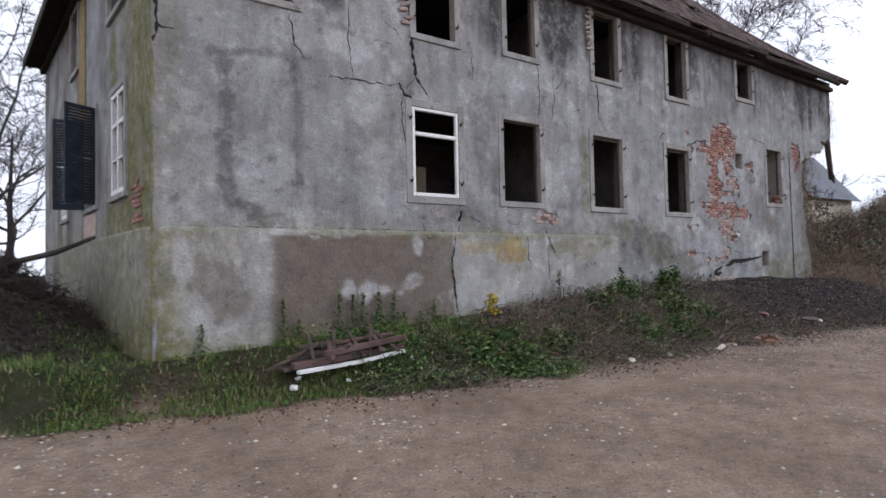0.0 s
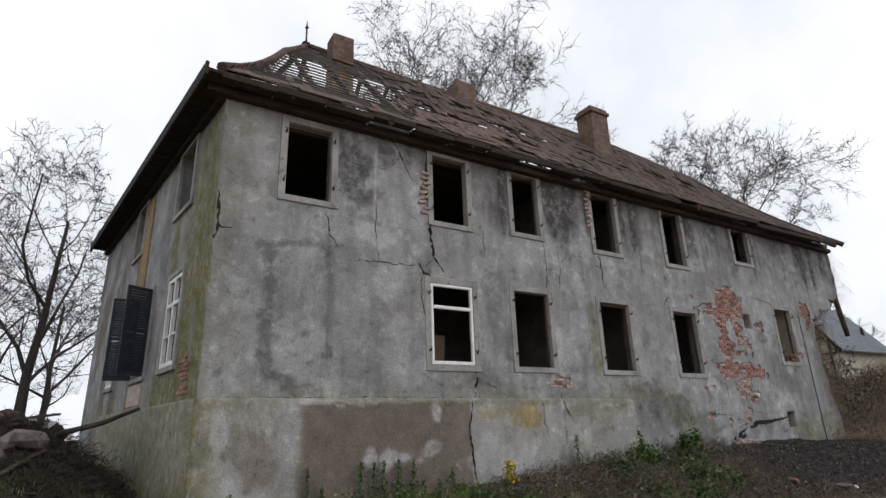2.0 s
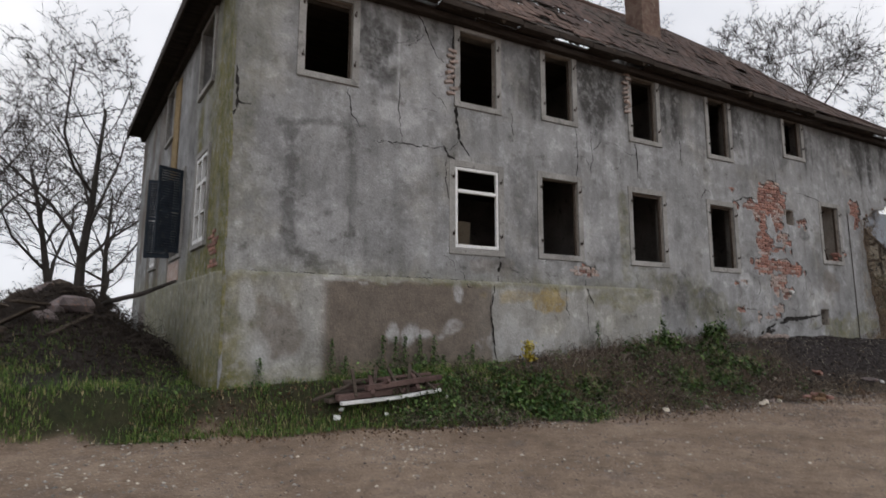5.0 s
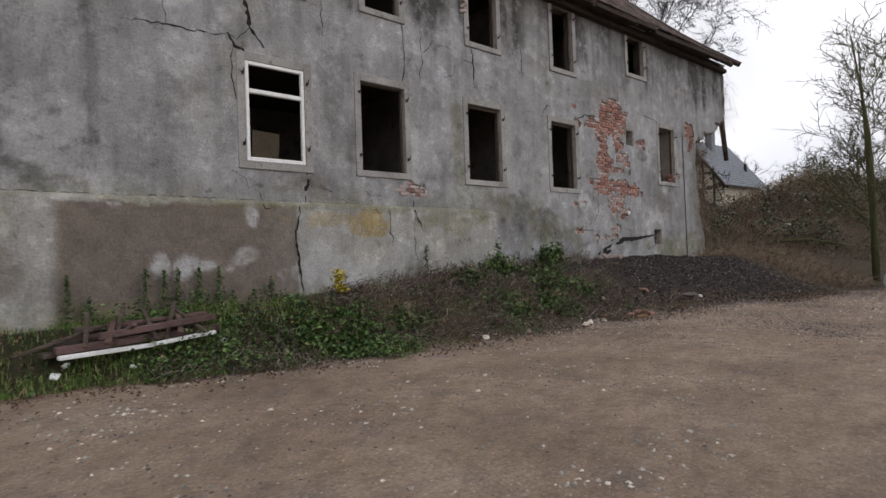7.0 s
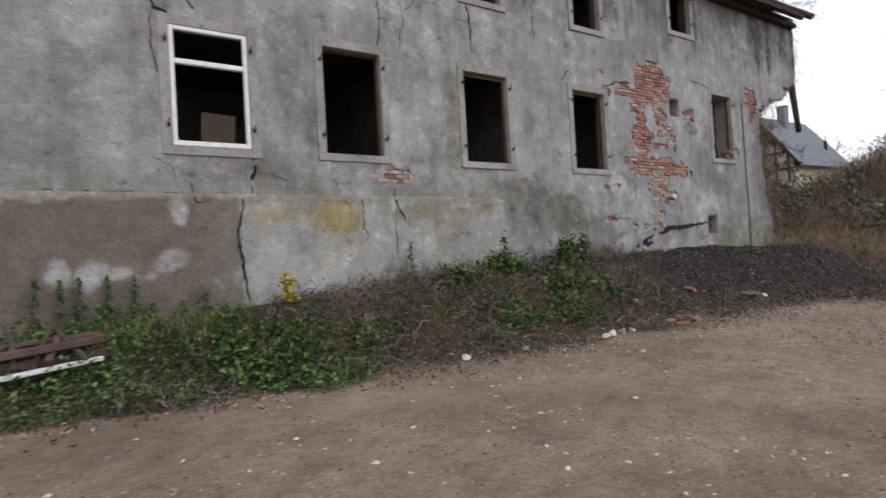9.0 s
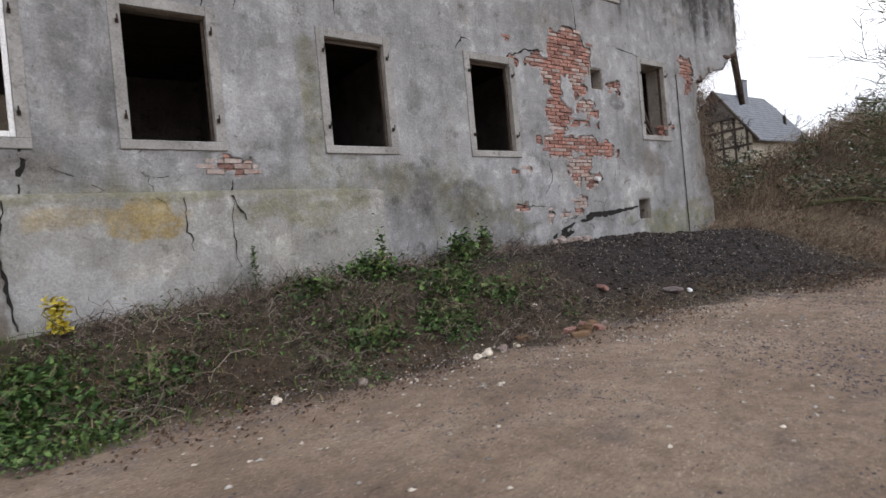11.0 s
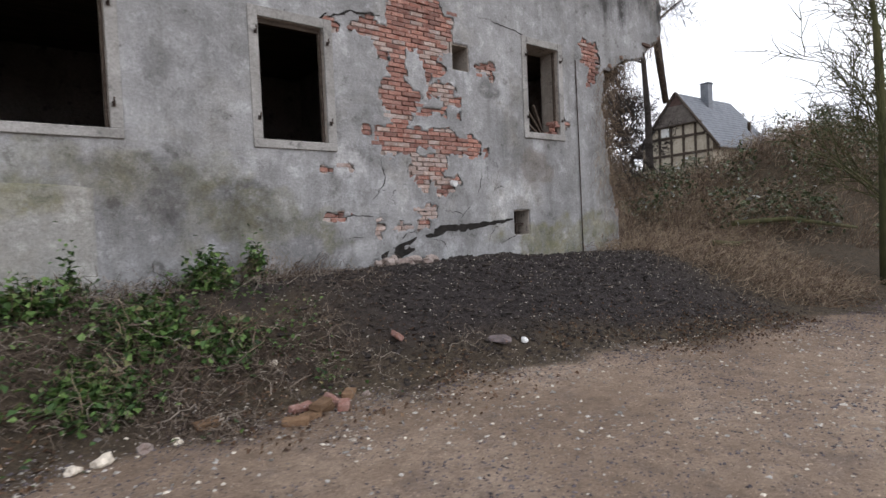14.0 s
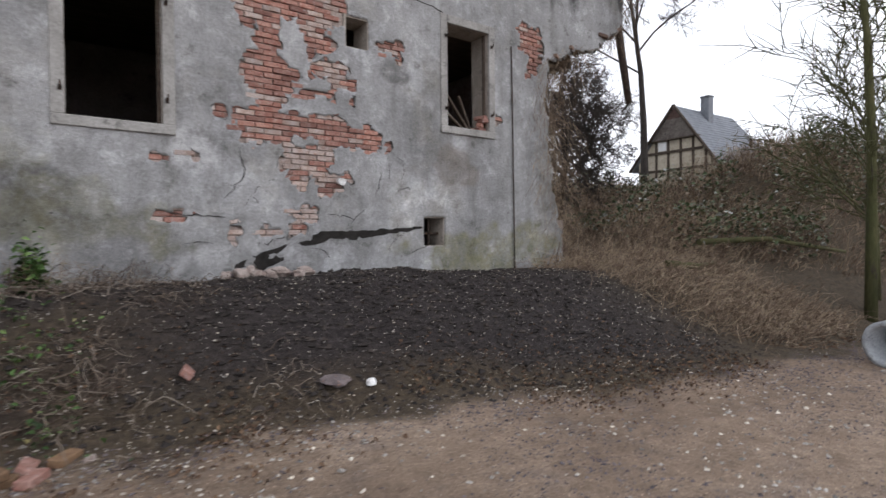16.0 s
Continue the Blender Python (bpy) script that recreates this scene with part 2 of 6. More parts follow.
M_inside = surf("dim plastered room", (0.16, 0.145, 0.13), (0.26, 0.24, 0.22), (0.08, 0.07, 0.065), 1.5, 20, 0.95, 0.4, 0.02)
M_white = surf("white window paint", (0.68, 0.68, 0.68), (0.8, 0.8, 0.79), (0.5, 0.48, 0.45), 5, 60, 0.5, 0.2, 0.004)
M_oldwood = surf("weathered dark timber", (0.045, 0.033, 0.026), (0.1, 0.078, 0.062), (0.16, 0.14, 0.12), 3, 25, 0.9, 0.5, 0.01, (0.4, 4, 4))
# darker than the old timber: the shadow under the eaves is in its colour
M_rot_shade = surf("rotten timber with eaves shadow", (0.022, 0.017, 0.014), (0.055, 0.043, 0.036), (0.09, 0.07, 0.055), 3, 25, 0.95, 0.6, 0.01, (0.6, 4, 4))
M_redwood = surf("red-brown painted timber", (0.065, 0.04, 0.035), (0.14, 0.09, 0.08), (0.06, 0.04, 0.035), 3, 30, 0.75, 0.4, 0.006)
M_tile = surf("old clay roof tile", (0.06, 0.04, 0.035), (0.12, 0.083, 0.072), (0.07, 0.065, 0.055), 4, 30, 0.9, 0.5, 0.01, island=0.5, vary=0.3)
M_chimney = surf("chimney brickwork", (0.13, 0.08, 0.065), (0.22, 0.16, 0.13), (0.28, 0.24, 0.2), 4, 25, 0.95, 0.6, 0.02, vary=0.4)
M_ochre = surf("ochre washed brickwork", (0.3, 0.21, 0.1), (0.4, 0.3, 0.17), (0.2, 0.13, 0.08), 4, 25, 0.95, 0.6, 0.02, vary=0.3)
M_iron = surf("rusted iron", (0.03, 0.025, 0.022), (0.07, 0.05, 0.04), (0.12, 0.06, 0.03), 8, 60, 0.8, 0.4, 0.004, metal=0.3)
M_bark = surf("grey bark", (0.03, 0.026, 0.024), (0.07, 0.06, 0.054), (0.05, 0.055, 0.035), 4, 25, 0.95, 0.6, 0.02, (1, 1, 0.3))
M_mossbark = surf("mossy bark", (0.055, 0.06, 0.025), (0.1, 0.095, 0.045), (0.05, 0.042, 0.035), 3, 25, 0.95, 0.6, 0.02, (1, 1, 0.3))
M_twig = surf("bare twig", (0.035, 0.03, 0.027), (0.07, 0.06, 0.054), None, 3, 20, 0.95, 0.3, 0.01)
M_shutter = surf("faded blue-black shutter paint", (0.018, 0.025, 0.035), (0.035, 0.045, 0.06), (0.06, 0.06, 0.06), 4, 30, 0.7, 0.3, 0.005)
M_slate = surf("grey roof tile", (0.16, 0.175, 0.2), (0.22, 0.235, 0.26), (0.11, 0.12, 0.125), 2, 12, 0.7, 0.4, 0.02)
M_cream = surf("cream infill", (0.42, 0.37, 0.29), (0.52, 0.47, 0.38), (0.3, 0.26, 0.2), 2, 20, 0.9, 0.3, 0.01)
M_gable = surf("weathered gable boards", (0.1, 0.085, 0.075), (0.19, 0.17, 0.155), (0.07, 0.06, 0.055), 3, 14, 0.9, 0.4, 0.01)
M_concrete = surf("pale concrete pipe", (0.3, 0.32, 0.34), (0.42, 0.44, 0.46), (0.22, 0.22, 0.22), 3, 40, 0.85, 0.4, 0.01)
M_batten = surf("bleached roof batten", (0.09, 0.08, 0.075), (0.17, 0.155, 0.145), (0.05, 0.045, 0.04), 3, 25, 0.9, 0.4, 0.01, (0.4, 4, 4))
M_foam = surf("white foam", (0.62, 0.62, 0.62), (0.78, 0.78, 0.77), (0.4, 0.38, 0.35), 8, 60, 0.8, 0.4, 0.01)
M_stone = surf("pale pebble", (0.22, 0.2, 0.18), (0.5, 0.47, 0.43), (0.15, 0.12, 0.1), 6, 60, 0.9, 0.4, 0.004, island=0.75)
M_chip = surf("dark gravel chip", (0.07, 0.06, 0.065), (0.15, 0.13, 0.14), (0.2, 0.12, 0.09), 6, 60, 0.9, 0.4, 0.004, island=0.6)
M_board = surf("tan board", (0.3, 0.24, 0.17), (0.38, 0.31, 0.23), None, 3, 30, 0.7, 0.3, 0.004)
M_grass = leaf_mat("verge grass", [(0, (0.035, 0.07, 0.014)), (0.45, (0.085, 0.15, 0.03)), (0.8, (0.15, 0.21, 0.05)), (0.9, (0.28, 0.24, 0.12)), (1, (0.36, 0.3, 0.18))])
M_weed = leaf_mat("nettle and ivy leaves", [(0, (0.015, 0.03, 0.01)), (0.4, (0.045, 0.09, 0.026)), (0.75, (0.095, 0.165, 0.045)), (0.92, (0.15, 0.23, 0.07)), (0.97, (0.12, 0.14, 0.06)), (1, (0.2, 0.17, 0.07))], 0.45)
# the last two stops whiten a few leaves: gloss put into the colour
M_ivy = leaf_mat("bramble leaves with painted gloss", [(0, (0.04, 0.06, 0.028)), (0.55, (0.09, 0.12, 0.055)), (0.8, (0.16, 0.15, 0.085)), (0.9, (0.2, 0.13, 0.08)), (0.94, (0.3, 0.32, 0.29)), (1, (0.42, 0.44, 0.42))], 0.35)
M_litter = leaf_mat("rotting verge stalks", [(0, (0.03, 0.021, 0.017)), (0.5, (0.09, 0.066, 0.05)), (0.85, (0.17, 0.135, 0.105)), (1, (0.3, 0.26, 0.22))], 0.8)
M_dry = leaf_mat("dry stalks", [(0, (0.08, 0.052, 0.037)), (0.5, (0.18, 0.13, 0.09)), (1, (0.34, 0.27, 0.19))], 0.8)
M_fallen = leaf_mat("fallen leaves", [(0, (0.05, 0.03, 0.02)), (0.6, (0.11, 0.065, 0.04)), (1, (0.2, 0.13, 0.08))], 0.8)
M_ground = ground_mat()

# ---- ground ----
EDGE_X, EDGE_Y = (-60, -6, 0, 2, 5, 8, 11, 13, 15.3, 17.5, 19, 21, 24, 30, 60), (9.0, 8.4, 8.0, 7.3, 6.9, 6.45, 6.3, 6.3, 5.85, 5.4, 4.9, 4.4, 4.0, 3.2, 0.0)
BASE_X, BASE_Z = (-4, 0.6, 3, 5, 8, 10, 13, 15, 17, 19, 21.4, 26), (0.35, 0.5, 0.58, 0.74, 0.86, 1.0, 1.1, 1.15, 1.22, 1.12, 1.1, 1.2)


def road_edge(x):
    return np.interp(x, EDGE_X, EDGE_Y)


def ground_z(x, y):
    x, y = np.asarray(x, float), np.asarray(y, float)
    e = road_edge(x)
    t = (y - e) / (9.05 - e)
    near = np.interp(x, BASE_X, BASE_Z) * smooth((t - 0.1) / 0.75)
    bank_foot = np.where(x > 22, 7.6 - (x - 22) * 0.33, 7.6)
    d = y - bank_foot
    bank = (2.3 + 1.4 * smooth((x - 25) / 7) * (1 - smooth((y - 9.5) / 4))) * smooth(d / (13 - 6.5 * smooth((x - 24) / 6) * (1 - smooth((y - 9) / 4)))) * smooth((x - 20.8) / 5)
    left = np.where(x < 0.6, 1.75 * np.exp(-((x + 1.8) ** 2 / 3.0 + (y - 13.0) ** 2 / 8.0)), 0)
    z = near * np.clip(1 - smooth((y - 14) / 12) * 0.6, 0, 1) + bank + left
    z = z + 0.05 * (fbm(x * 0.8, y * 0.8, 3) - 0.5) * smooth((y - e + 0.8) / 1.0) * 3 + 0.025 * (fbm(x * 0.35, y * 0.35, 9) - 0.5)
    soilz = np.exp(-((x - 17.0) / 3.6) ** 4) * smooth((y - 6.0) / 1.2)
    z = z + soilz * (0.16 * (fbm(x * 3, y * 3, 21) - 0.4))
    return z - 0.03


def axis(lo, hi, a, b, step, far):
    inner = np.arange(a, b + 1e-6, step)
    grow = np.geomspace(step, far, 26)
    return np.concatenate([(a - np.cumsum(grow))[::-1], inner, b + np.cumsum(grow)])


gx, gy = axis(0, 0, -6.0, 30.0, 0.13, 300), axis(0, 0, -3.0, 15.0, 0.13, 300)
X, Y = np.meshgrid(gx, gy, indexing="ij")
Z = ground_z(X, Y)
nx, ny = X.shape
idx = np.arange(nx * ny).reshape(nx, ny)
gv = np.stack([X, Y, Z], -1).reshape(-1, 3)
gf = np.stack([idx[:-1, :-1], idx[1:, :-1], idx[1:, 1:], idx[:-1, 1:]], -1).reshape(-1, 4)
me = np_mesh("ground", gv, gf, M_ground, True)
wob = (fbm(X * 1.1, Y * 1.1, 5) - 0.5) * 1.5
past = smooth((Y - road_edge(X) + wob * 0.9 + 0.1) / 0.5)
soil = np.exp(-((X - 17.2) / 3.9) ** 6) * smooth((Y - road_edge(X) - 0.75 + wob * 0.5) / 0.5) * (1 - smooth((X - 20.4 + wob) / 1.2))
soil = np.maximum(soil, smooth((fbm(X * 0.9, Y * 0.9, 33) - 0.5) * 6) * past * smooth((X - 9) / 2) * (1 - smooth((X - 15) / 2)) * 0.8)
green = past * (1 - smooth((X - 5.0 + wob * 2) / 3)) * smooth((fbm(X, Y, 12) - 0.32) * 5)
green = np.maximum(green, 0.75 * smooth((Y - 22) / 10))
soil = np.maximum(soil, smooth(3.0 * np.exp(-((X + 2.0) ** 2 / 6 + (Y - 13.0) ** 2 / 12.0)) - 0.3))
zone = np.stack([past, green, soil, np.ones_like(X)], -1).reshape(-1)
ca = me.color_attributes.new("zone", "FLOAT_COLOR", "POINT")
ca.data.foreach_set("color", zone.astype(np.float32))
tagged(link("ground", me), "brown gravelly earth yard with weedy verge", "ground", kind="structure")

# ---- the derelict house: plan in metres ----
FY = 9.2                      # front face
XL, XR = 0.93, 23.6           # front corners
END = Vector((-0.67, 21.0))   # far corner of the end wall
TOP = 8.2
OPEN = {  # openings of the front: x0, x1, z0, z1
    "u1": (2.12, 3.06, 6.17, 7.76), "u2": (5.42, 6.36, 6.2, 7.83), "u3": (7.7, 8.54, 6.3, 7.9), "u4": (10.46, 11.38, 6.24, 7.93),
    "u5": (13.43, 14.31, 6.24, 7.95), "u6": (16.98, 17.88, 6.76, 7.96),
    "g1": (5.35, 6.35, 3.06, 4.75), "g2": (7.6, 8.57, 3.08, 4.8), "g3": (10.4, 11.39, 3.08, 4.78), "g4": (13.32, 14.25, 3.07, 4.77),
    "g5": (18.7, 19.56, 3.56, 5.28), "s1": (16.77, 17.17, 4.54, 5.01), "v1": (18.15, 18.59, 1.53, 2.02),
}
for key in OPEN:
    if key[0] == "g":
        x0, x1, z0, z1 = OPEN[key]
        OPEN[key] = (x0 - 0.05, x1 + 0.05, z0, z1 + 0.05)
PATCH = [  # bare brick: x, z, half width, half height
    (15.95, 5.25, 0.72, 0.5), (16.3, 5.05, 0.5, 0.72), (15.35, 4.85, 0.3, 0.35), (15.5, 3.95, 0.42, 0.32), (15.62, 4.4, 0.22, 0.5), (15.65, 3.6, 0.3, 0.25),
    (16.5, 4.05, 0.38, 0.28), (16.45, 3.75, 0.36, 0.12), (16.0, 3.25, 0.95, 0.27), (16.7, 3.12, 0.7, 0.16), (15.3, 3.25, 0.32, 0.22), (16.25, 2.75, 0.42, 0.35),
    (16.6, 2.55, 0.4, 0.22), (17.6, 4.62, 0.24, 0.18), (20.62, 5.35, 0.3, 0.42), (20.75, 4.95, 0.18, 0.3), (8.79, 2.78, 0.36, 0.24), (19.7, 3.9, 0.16, 0.2),
    (15.0, 5.0, 0.2, 0.18), (14.45, 2.75, 0.22, 0.08), (14.4, 4.85, 0.1, 0.28), (16.1, 2.0, 0.2, 0.05), (15.6, 1.75, 0.25, 0.06), (14.4, 1.95, 0.14, 0.05),
]


def bare(x, z):
    """Below zero where the render has fallen off the brick."""
    f = np.full(np.shape(x), 9.0)
    for px, pz, a, b in PATCH:
        f = np.minimum(f, (np.sqrt(((x - px) / a) ** 2 + ((z - pz) / b) ** 2) - 1) * min(a, b))
    return f + (fbm(x * 4.5, z * 4.5, 40, 5) - 0.47) * 0.55


def right_edge(z):
    """The ragged end of the front: the lower storey has fallen away under the upper one."""
    return np.interp(z, (0, 1.6, 2.6, 4.6, 5.15, 5.25, 5.5, 5.6, 5.95, 6.2, 6.4, 8.4), (21.75, 21.52, 21.25, 21.05, 21.15, 21.5, 21.9, 22.5, 22.9, 23.35, 23.5, 23.62)) \
        + (fbm(z * 5, z * 0 + 3, 8) - 0.5) * 0.22


def hole(x, z):
    f = bare(x, z)
    for x0, x1, z0, z1 in OPEN.values():
        f = np.minimum(f, np.maximum(np.maximum(x0 - x, x - x1), np.maximum(z0 - z, z - z1)))
    return np.minimum(f, right_edge(z) - x)


# render skin of the front, torn open where the brick shows
STEP = 0.05
sx, sz = np.arange(XL, 23.9, STEP), np.arange(0.2, TOP + 0.12, STEP)
SX, SZ = np.meshgrid(sx, sz, indexing="ij")
F = hole(SX, SZ)
gxx, gzz = np.gradient(F, STEP)
g2 = gxx ** 2 + gzz ** 2 + 1e-6
shift = np.where((F < 0) & (F > -0.075), -F, 0)
PX, PZ = SX + shift * gxx / g2 * 0.95, SZ + shift * gzz / g2 * 0.95
lim = 0.06
PX, PZ = SX + np.clip(PX - SX, -lim, lim), SZ + np.clip(PZ - SZ, -lim, lim)
relief = 0.03 * (fbm(SX * 0.6, SZ * 0.6, 2) - 0.5) + 0.016 * (fbm(SX * 3, SZ * 3, 17) - 0.5)
rough_zone = np.exp(-((SX - 6.9) / 2.2) ** 4 - ((SZ - 2.75) / 0.28) ** 4) + np.exp(-((SX - 15.3) / 1.1) ** 4 - ((SZ - 1.8) / 0.7) ** 4)
relief = relief + rough_zone * 0.05 * (fbm(SX * 6, SZ * 9, 61, 3) - 0.5)
PY = FY + relief
sn = SX.shape
sid = np.arange(SX.size).reshape(sn)
keep = np.maximum.reduce([F[:-1, :-1], F[1:, :-1], F[1:, 1:], F[:-1, 1:]]) > 0
sf = np.stack([sid[:-1, :-1], sid[1:, :-1], sid[1:, 1:], sid[:-1, 1:]], -1)[keep]
sv = np.stack([PX, PY, PZ], -1).reshape(-1, 3)


def blob(x, z, cx, cz, a, b, seed, tear=0.5):
    tear = 0.14 if min(a, b) < 0.16 else tear
    d = np.sqrt(((x - cx) / a) ** 2 + ((z - cz) / b) ** 2)
    return smooth((1 - d + (fbm(x * 2.6, z * 2.6, seed, 5) - 0.5) * tear * 4.2) * 2.6) * (0.55 + 0.9 * fbm(x * 7, z * 7, seed + 9, 3))


moss = 0.5 * (SZ > 2.25) * np.exp(-np.clip(SZ - 2.38, 0, 9) / 0.14) * smooth((fbm(SX * 0.7, SZ * 0.2, 4) - 0.3) * 4) * (1 - smooth((SX - 9.5) / 2))
moss = np.maximum(moss, 0.85 * smooth((1.75 - SX + (fbm(SX * 2, SZ * 0.6, 6) - 0.5)) * 2) * smooth((SZ - 2) / 1.5) * 0.28)
moss = np.maximum(moss, 0.38 * blob(SX, SZ, 10.1, 3.6, 0.2, 1.2, 71))
moss = np.maximum(moss, 0.5 * blob(SX, SZ, 10.45, 1.95, 0.28, 0.9, 74))
moss = np.maximum(moss, 0.25 * blob(SX, SZ, 11.2, 2.6, 1.6, 0.3, 72))
moss = np.maximum(moss, 0.5 * blob(SX, SZ, 19.8, 1.4, 1.8, 0.5, 73) + 0.3 * blob(SX, SZ, 13.2, 2.0, 1.2, 0.5, 75))
drip = fbm(SX * 3.2, SZ * 0.35, 14, 5)
dark = 1.0 * smooth((SZ - 6.35 + drip * 2.0 - 1.0) / 0.7) * smooth((fbm(SX * 0.55, SZ * 0.25, 15, 4) - 0.3) * 5) * smooth((SX - 5.9) / 1.5) * (0.5 + 0.5 * smooth((drip - 0.35) * 5))
dark = np.maximum(dark, 0.7 * smooth((SZ - 7.45 + drip * 0.6) / 0.4) * smooth((SX - 1.2) / 1.0) * (0.4 + 0.6 * smooth((drip - 0.35) * 4)))
dark = np.maximum(dark, 0.75 * blob(SX, SZ, 3.6, 7.1, 0.5, 0.9, 79))


def trail(x, z, pts, w, seed):
    """A run of damp along a bent line, with a wandering edge."""
    d = np.full(x.shape, 9.0)
    for (a, b), (c, e) in zip(pts, pts[1:]):
        t = np.clip(((x - a) * (c - a) + (z - b) * (e - b)) / ((c - a) ** 2 + (e - b) ** 2), 0, 1)
        d = np.minimum(d, np.hypot(x - a - t * (c - a), z - b - t * (e - b)))
    return smooth((w - d + (fbm(x * 5, z * 5, seed, 4) - 0.5) * w * 1.6) / 0.05)


dark = np.maximum(dark, 0.6 * trail(SX, SZ, [(1.75, 5.12), (1.95, 5.05), (2.0, 4.0), (1.93, 3.3), (2.05, 2.85), (2.6, 2.5)], 0.13, 301))
dark = np.maximum(dark, 0.62 * trail(SX, SZ, [(3.05, 5.5), (3.05, 5.1), (3.12, 4.45), (3.09, 3.7), (3.11, 3.15)], 0.085, 302))
dark = np.maximum(dark, 0.5 * trail(SX, SZ, [(1.9, 5.15), (2.5, 5.25), (3.3, 5.3)], 0.1, 303))
dark = np.maximum(dark, 0.45 * trail(SX, SZ, [(2.3, 2.75), (3.0, 2.5)], 0.12, 304))
for cx, cz, a, b, s, v in ((1.5, 4.9, 0.4, 0.7, 25, 0.16), (4.5, 3.6, 0.8, 0.7, 26, 0.2), (12.65, 2.2, 0.85, 0.4, 5, 0.6), (13.4, 1.8, 0.6, 0.35, 16, 0.55),
                             (11.9, 2.6, 0.8, 0.16, 6, 0.5), (7.0, 4.55, 0.3, 0.9, 7, 0.4), (17.65, 4.3, 0.27, 0.2, 8, 0.55), (11.9, 6.7, 0.4, 0.8, 10, 0.5),
                             (14.9, 6.9, 0.5, 1.0, 11, 0.45), (20.5, 7.2, 2.2, 0.6, 12, 0.4), (9.4, 6.9, 0.6, 0.9, 13, 0.45), (14.0, 1.5, 0.5, 0.45, 14, 0.4), (2.67, 3.53, 0.1, 0.08, 15, 0.7), (9.3, 2.1, 0.3, 0.5, 17, 0.3), (7.3, 3.6, 0.3, 0.4, 18, 0.3)):
    dark = np.maximum(dark, v * blob(SX, SZ, cx, cz, a, b, 80 + s))
pale = np.zeros_like(SX)
for cx, cz, a, b, s, v in ((4.2, 5.6, 0.75, 0.4, 1, 0.65), (4.3, 4.75, 0.5, 0.3, 21, 0.4), (4.03, 6.9, 0.05, 1.0, 22, 0.7), (9.0, 3.4, 0.4, 0.5, 23, 0.35), (13.1, 2.9, 0.5, 0.3, 24, 0.35), (2.6, 3.3, 0.5, 0.5, 25, 0.3), (11.3, 3.3, 0.3, 0.6, 26, 0.3), (4.6, 6.6, 0.7, 0.9, 2, 0.3), (2.9, 4.4, 0.5, 0.9, 3, 0.16), (14.55, 2.75, 0.36, 0.26, 4, 0.75), (13.0, 3.3, 0.35, 0.4, 5, 0.3), (12.3, 3.7, 0.5, 0.8, 6, 0.2),
                             (9.5, 4.2, 0.35, 0.7, 7, 0.3), (15.1, 7.0, 0.15, 0.9, 8, 0.35), (14.7, 1.4, 0.4, 0.35, 9, 0.45), (17.3, 2.5, 0.6, 0.3, 10, 0.25), (1.6, 6.8, 0.35, 0.9, 11, 0.22), (15.4, 2.1, 0.5, 0.5, 12, 0.25)):
    pale = np.maximum(pale, v * blob(SX, SZ, cx, cz, a, b, 100 + s))
brown = np.maximum(0.45 * blob(SX, SZ, 18.9, 2.95, 0.45, 0.5, 140), 0.35 * blob(SX, SZ, 6.3, 2.75, 0.7, 0.2, 141))


def stain(me, r, g, b, a):
    ca = me.color_attributes.new("stain", "FLOAT_COLOR", "POINT")
    ca.data.foreach_set("color", np.stack([r, g, b, a], -1).reshape(-1).astype(np.float32))


house = tagged(new("derelict_house"), "long two-storey derelict house with cracked grey render and holed tile roof", "house")
me = np_mesh("render_skin", sv, sf, M_plaster, True)
stain(me, np.clip(moss, 0, 1), np.clip(dark, 0, 1), np.clip(pale, 0, 1), np.clip(brown, 0, 1))
skin = link("render_skin", me, house)
skin["label"] = "cracked and stained grey cement render"
skin.modifiers.new("thickness", "SOLIDIFY").thickness = 0.028
skin.modifiers["thickness"].offset = -1.0


def wall_cells(bm, xs, zs, solid, y0, y1):
    """A thick wall as one skin: only the faces that meet air."""
    def quad(*p):
        bm.faces.new([bm.verts.new(v) for v in p])
    nx_, nz_ = len(xs) - 1, len(zs) - 1
    for i in range(nx_):
        for k in range(nz_):
            if not solid[i][k]:
                continue
            a, b, c, d = xs[i], xs[i + 1], zs[k], zs[k + 1]
            quad((a, y0, c), (b, y0, c), (b, y0, d), (a, y0, d))
            quad((a, y1, d), (b, y1, d), (b, y1, c), (a, y1, c))
            if i == 0 or not solid[i - 1][k]:
                quad((a, y0, c), (a, y0, d), (a, y1, d), (a, y1, c))
            if i == nx_ - 1 or not solid[i + 1][k]:
                quad((b, y0, d), (b, y0, c), (b, y1, c), (b, y1, d))
            if k == 0 or not solid[i][k - 1]:
                quad((b, y0, c), (a, y0, c), (a, y1, c), (b, y1, c))
            if k == nz_ - 1 or not solid[i][k + 1]:
                quad((a, y0, d), (b, y0, d), (b, y1, d), (a, y1, d))


xs = sorted({XL, 20.9, 21.6, 22.3, 22.8, 23.3, *[v for o in OPEN.values() for v in o[:2]]})
zs = sorted({0.0, 4.6, 5.3, 5.7, 6.1, 6.35, TOP, *[v for o in OPEN.values() for v in o[2:]]})


def is_solid(a, b, c, d, holes=tuple(OPEN.values())):
    x, z = (a + b) / 2, (c + d) / 2
    if x > float(right_edge(np.array(z))) - 0.12:
        return False
    return not any(o[0] < x < o[1] and o[2] < z < o[3] for o in holes)


bm = bmesh.new()
wall_cells(bm, xs, zs, [[is_solid(xs[i], xs[i + 1], zs[k], zs[k + 1]) for k in range(len(zs) - 1)] for i in range(len(xs) - 1)], FY + 0.045, FY + 0.15)
masonry = part("wall_front", bm, M_mortar, house)
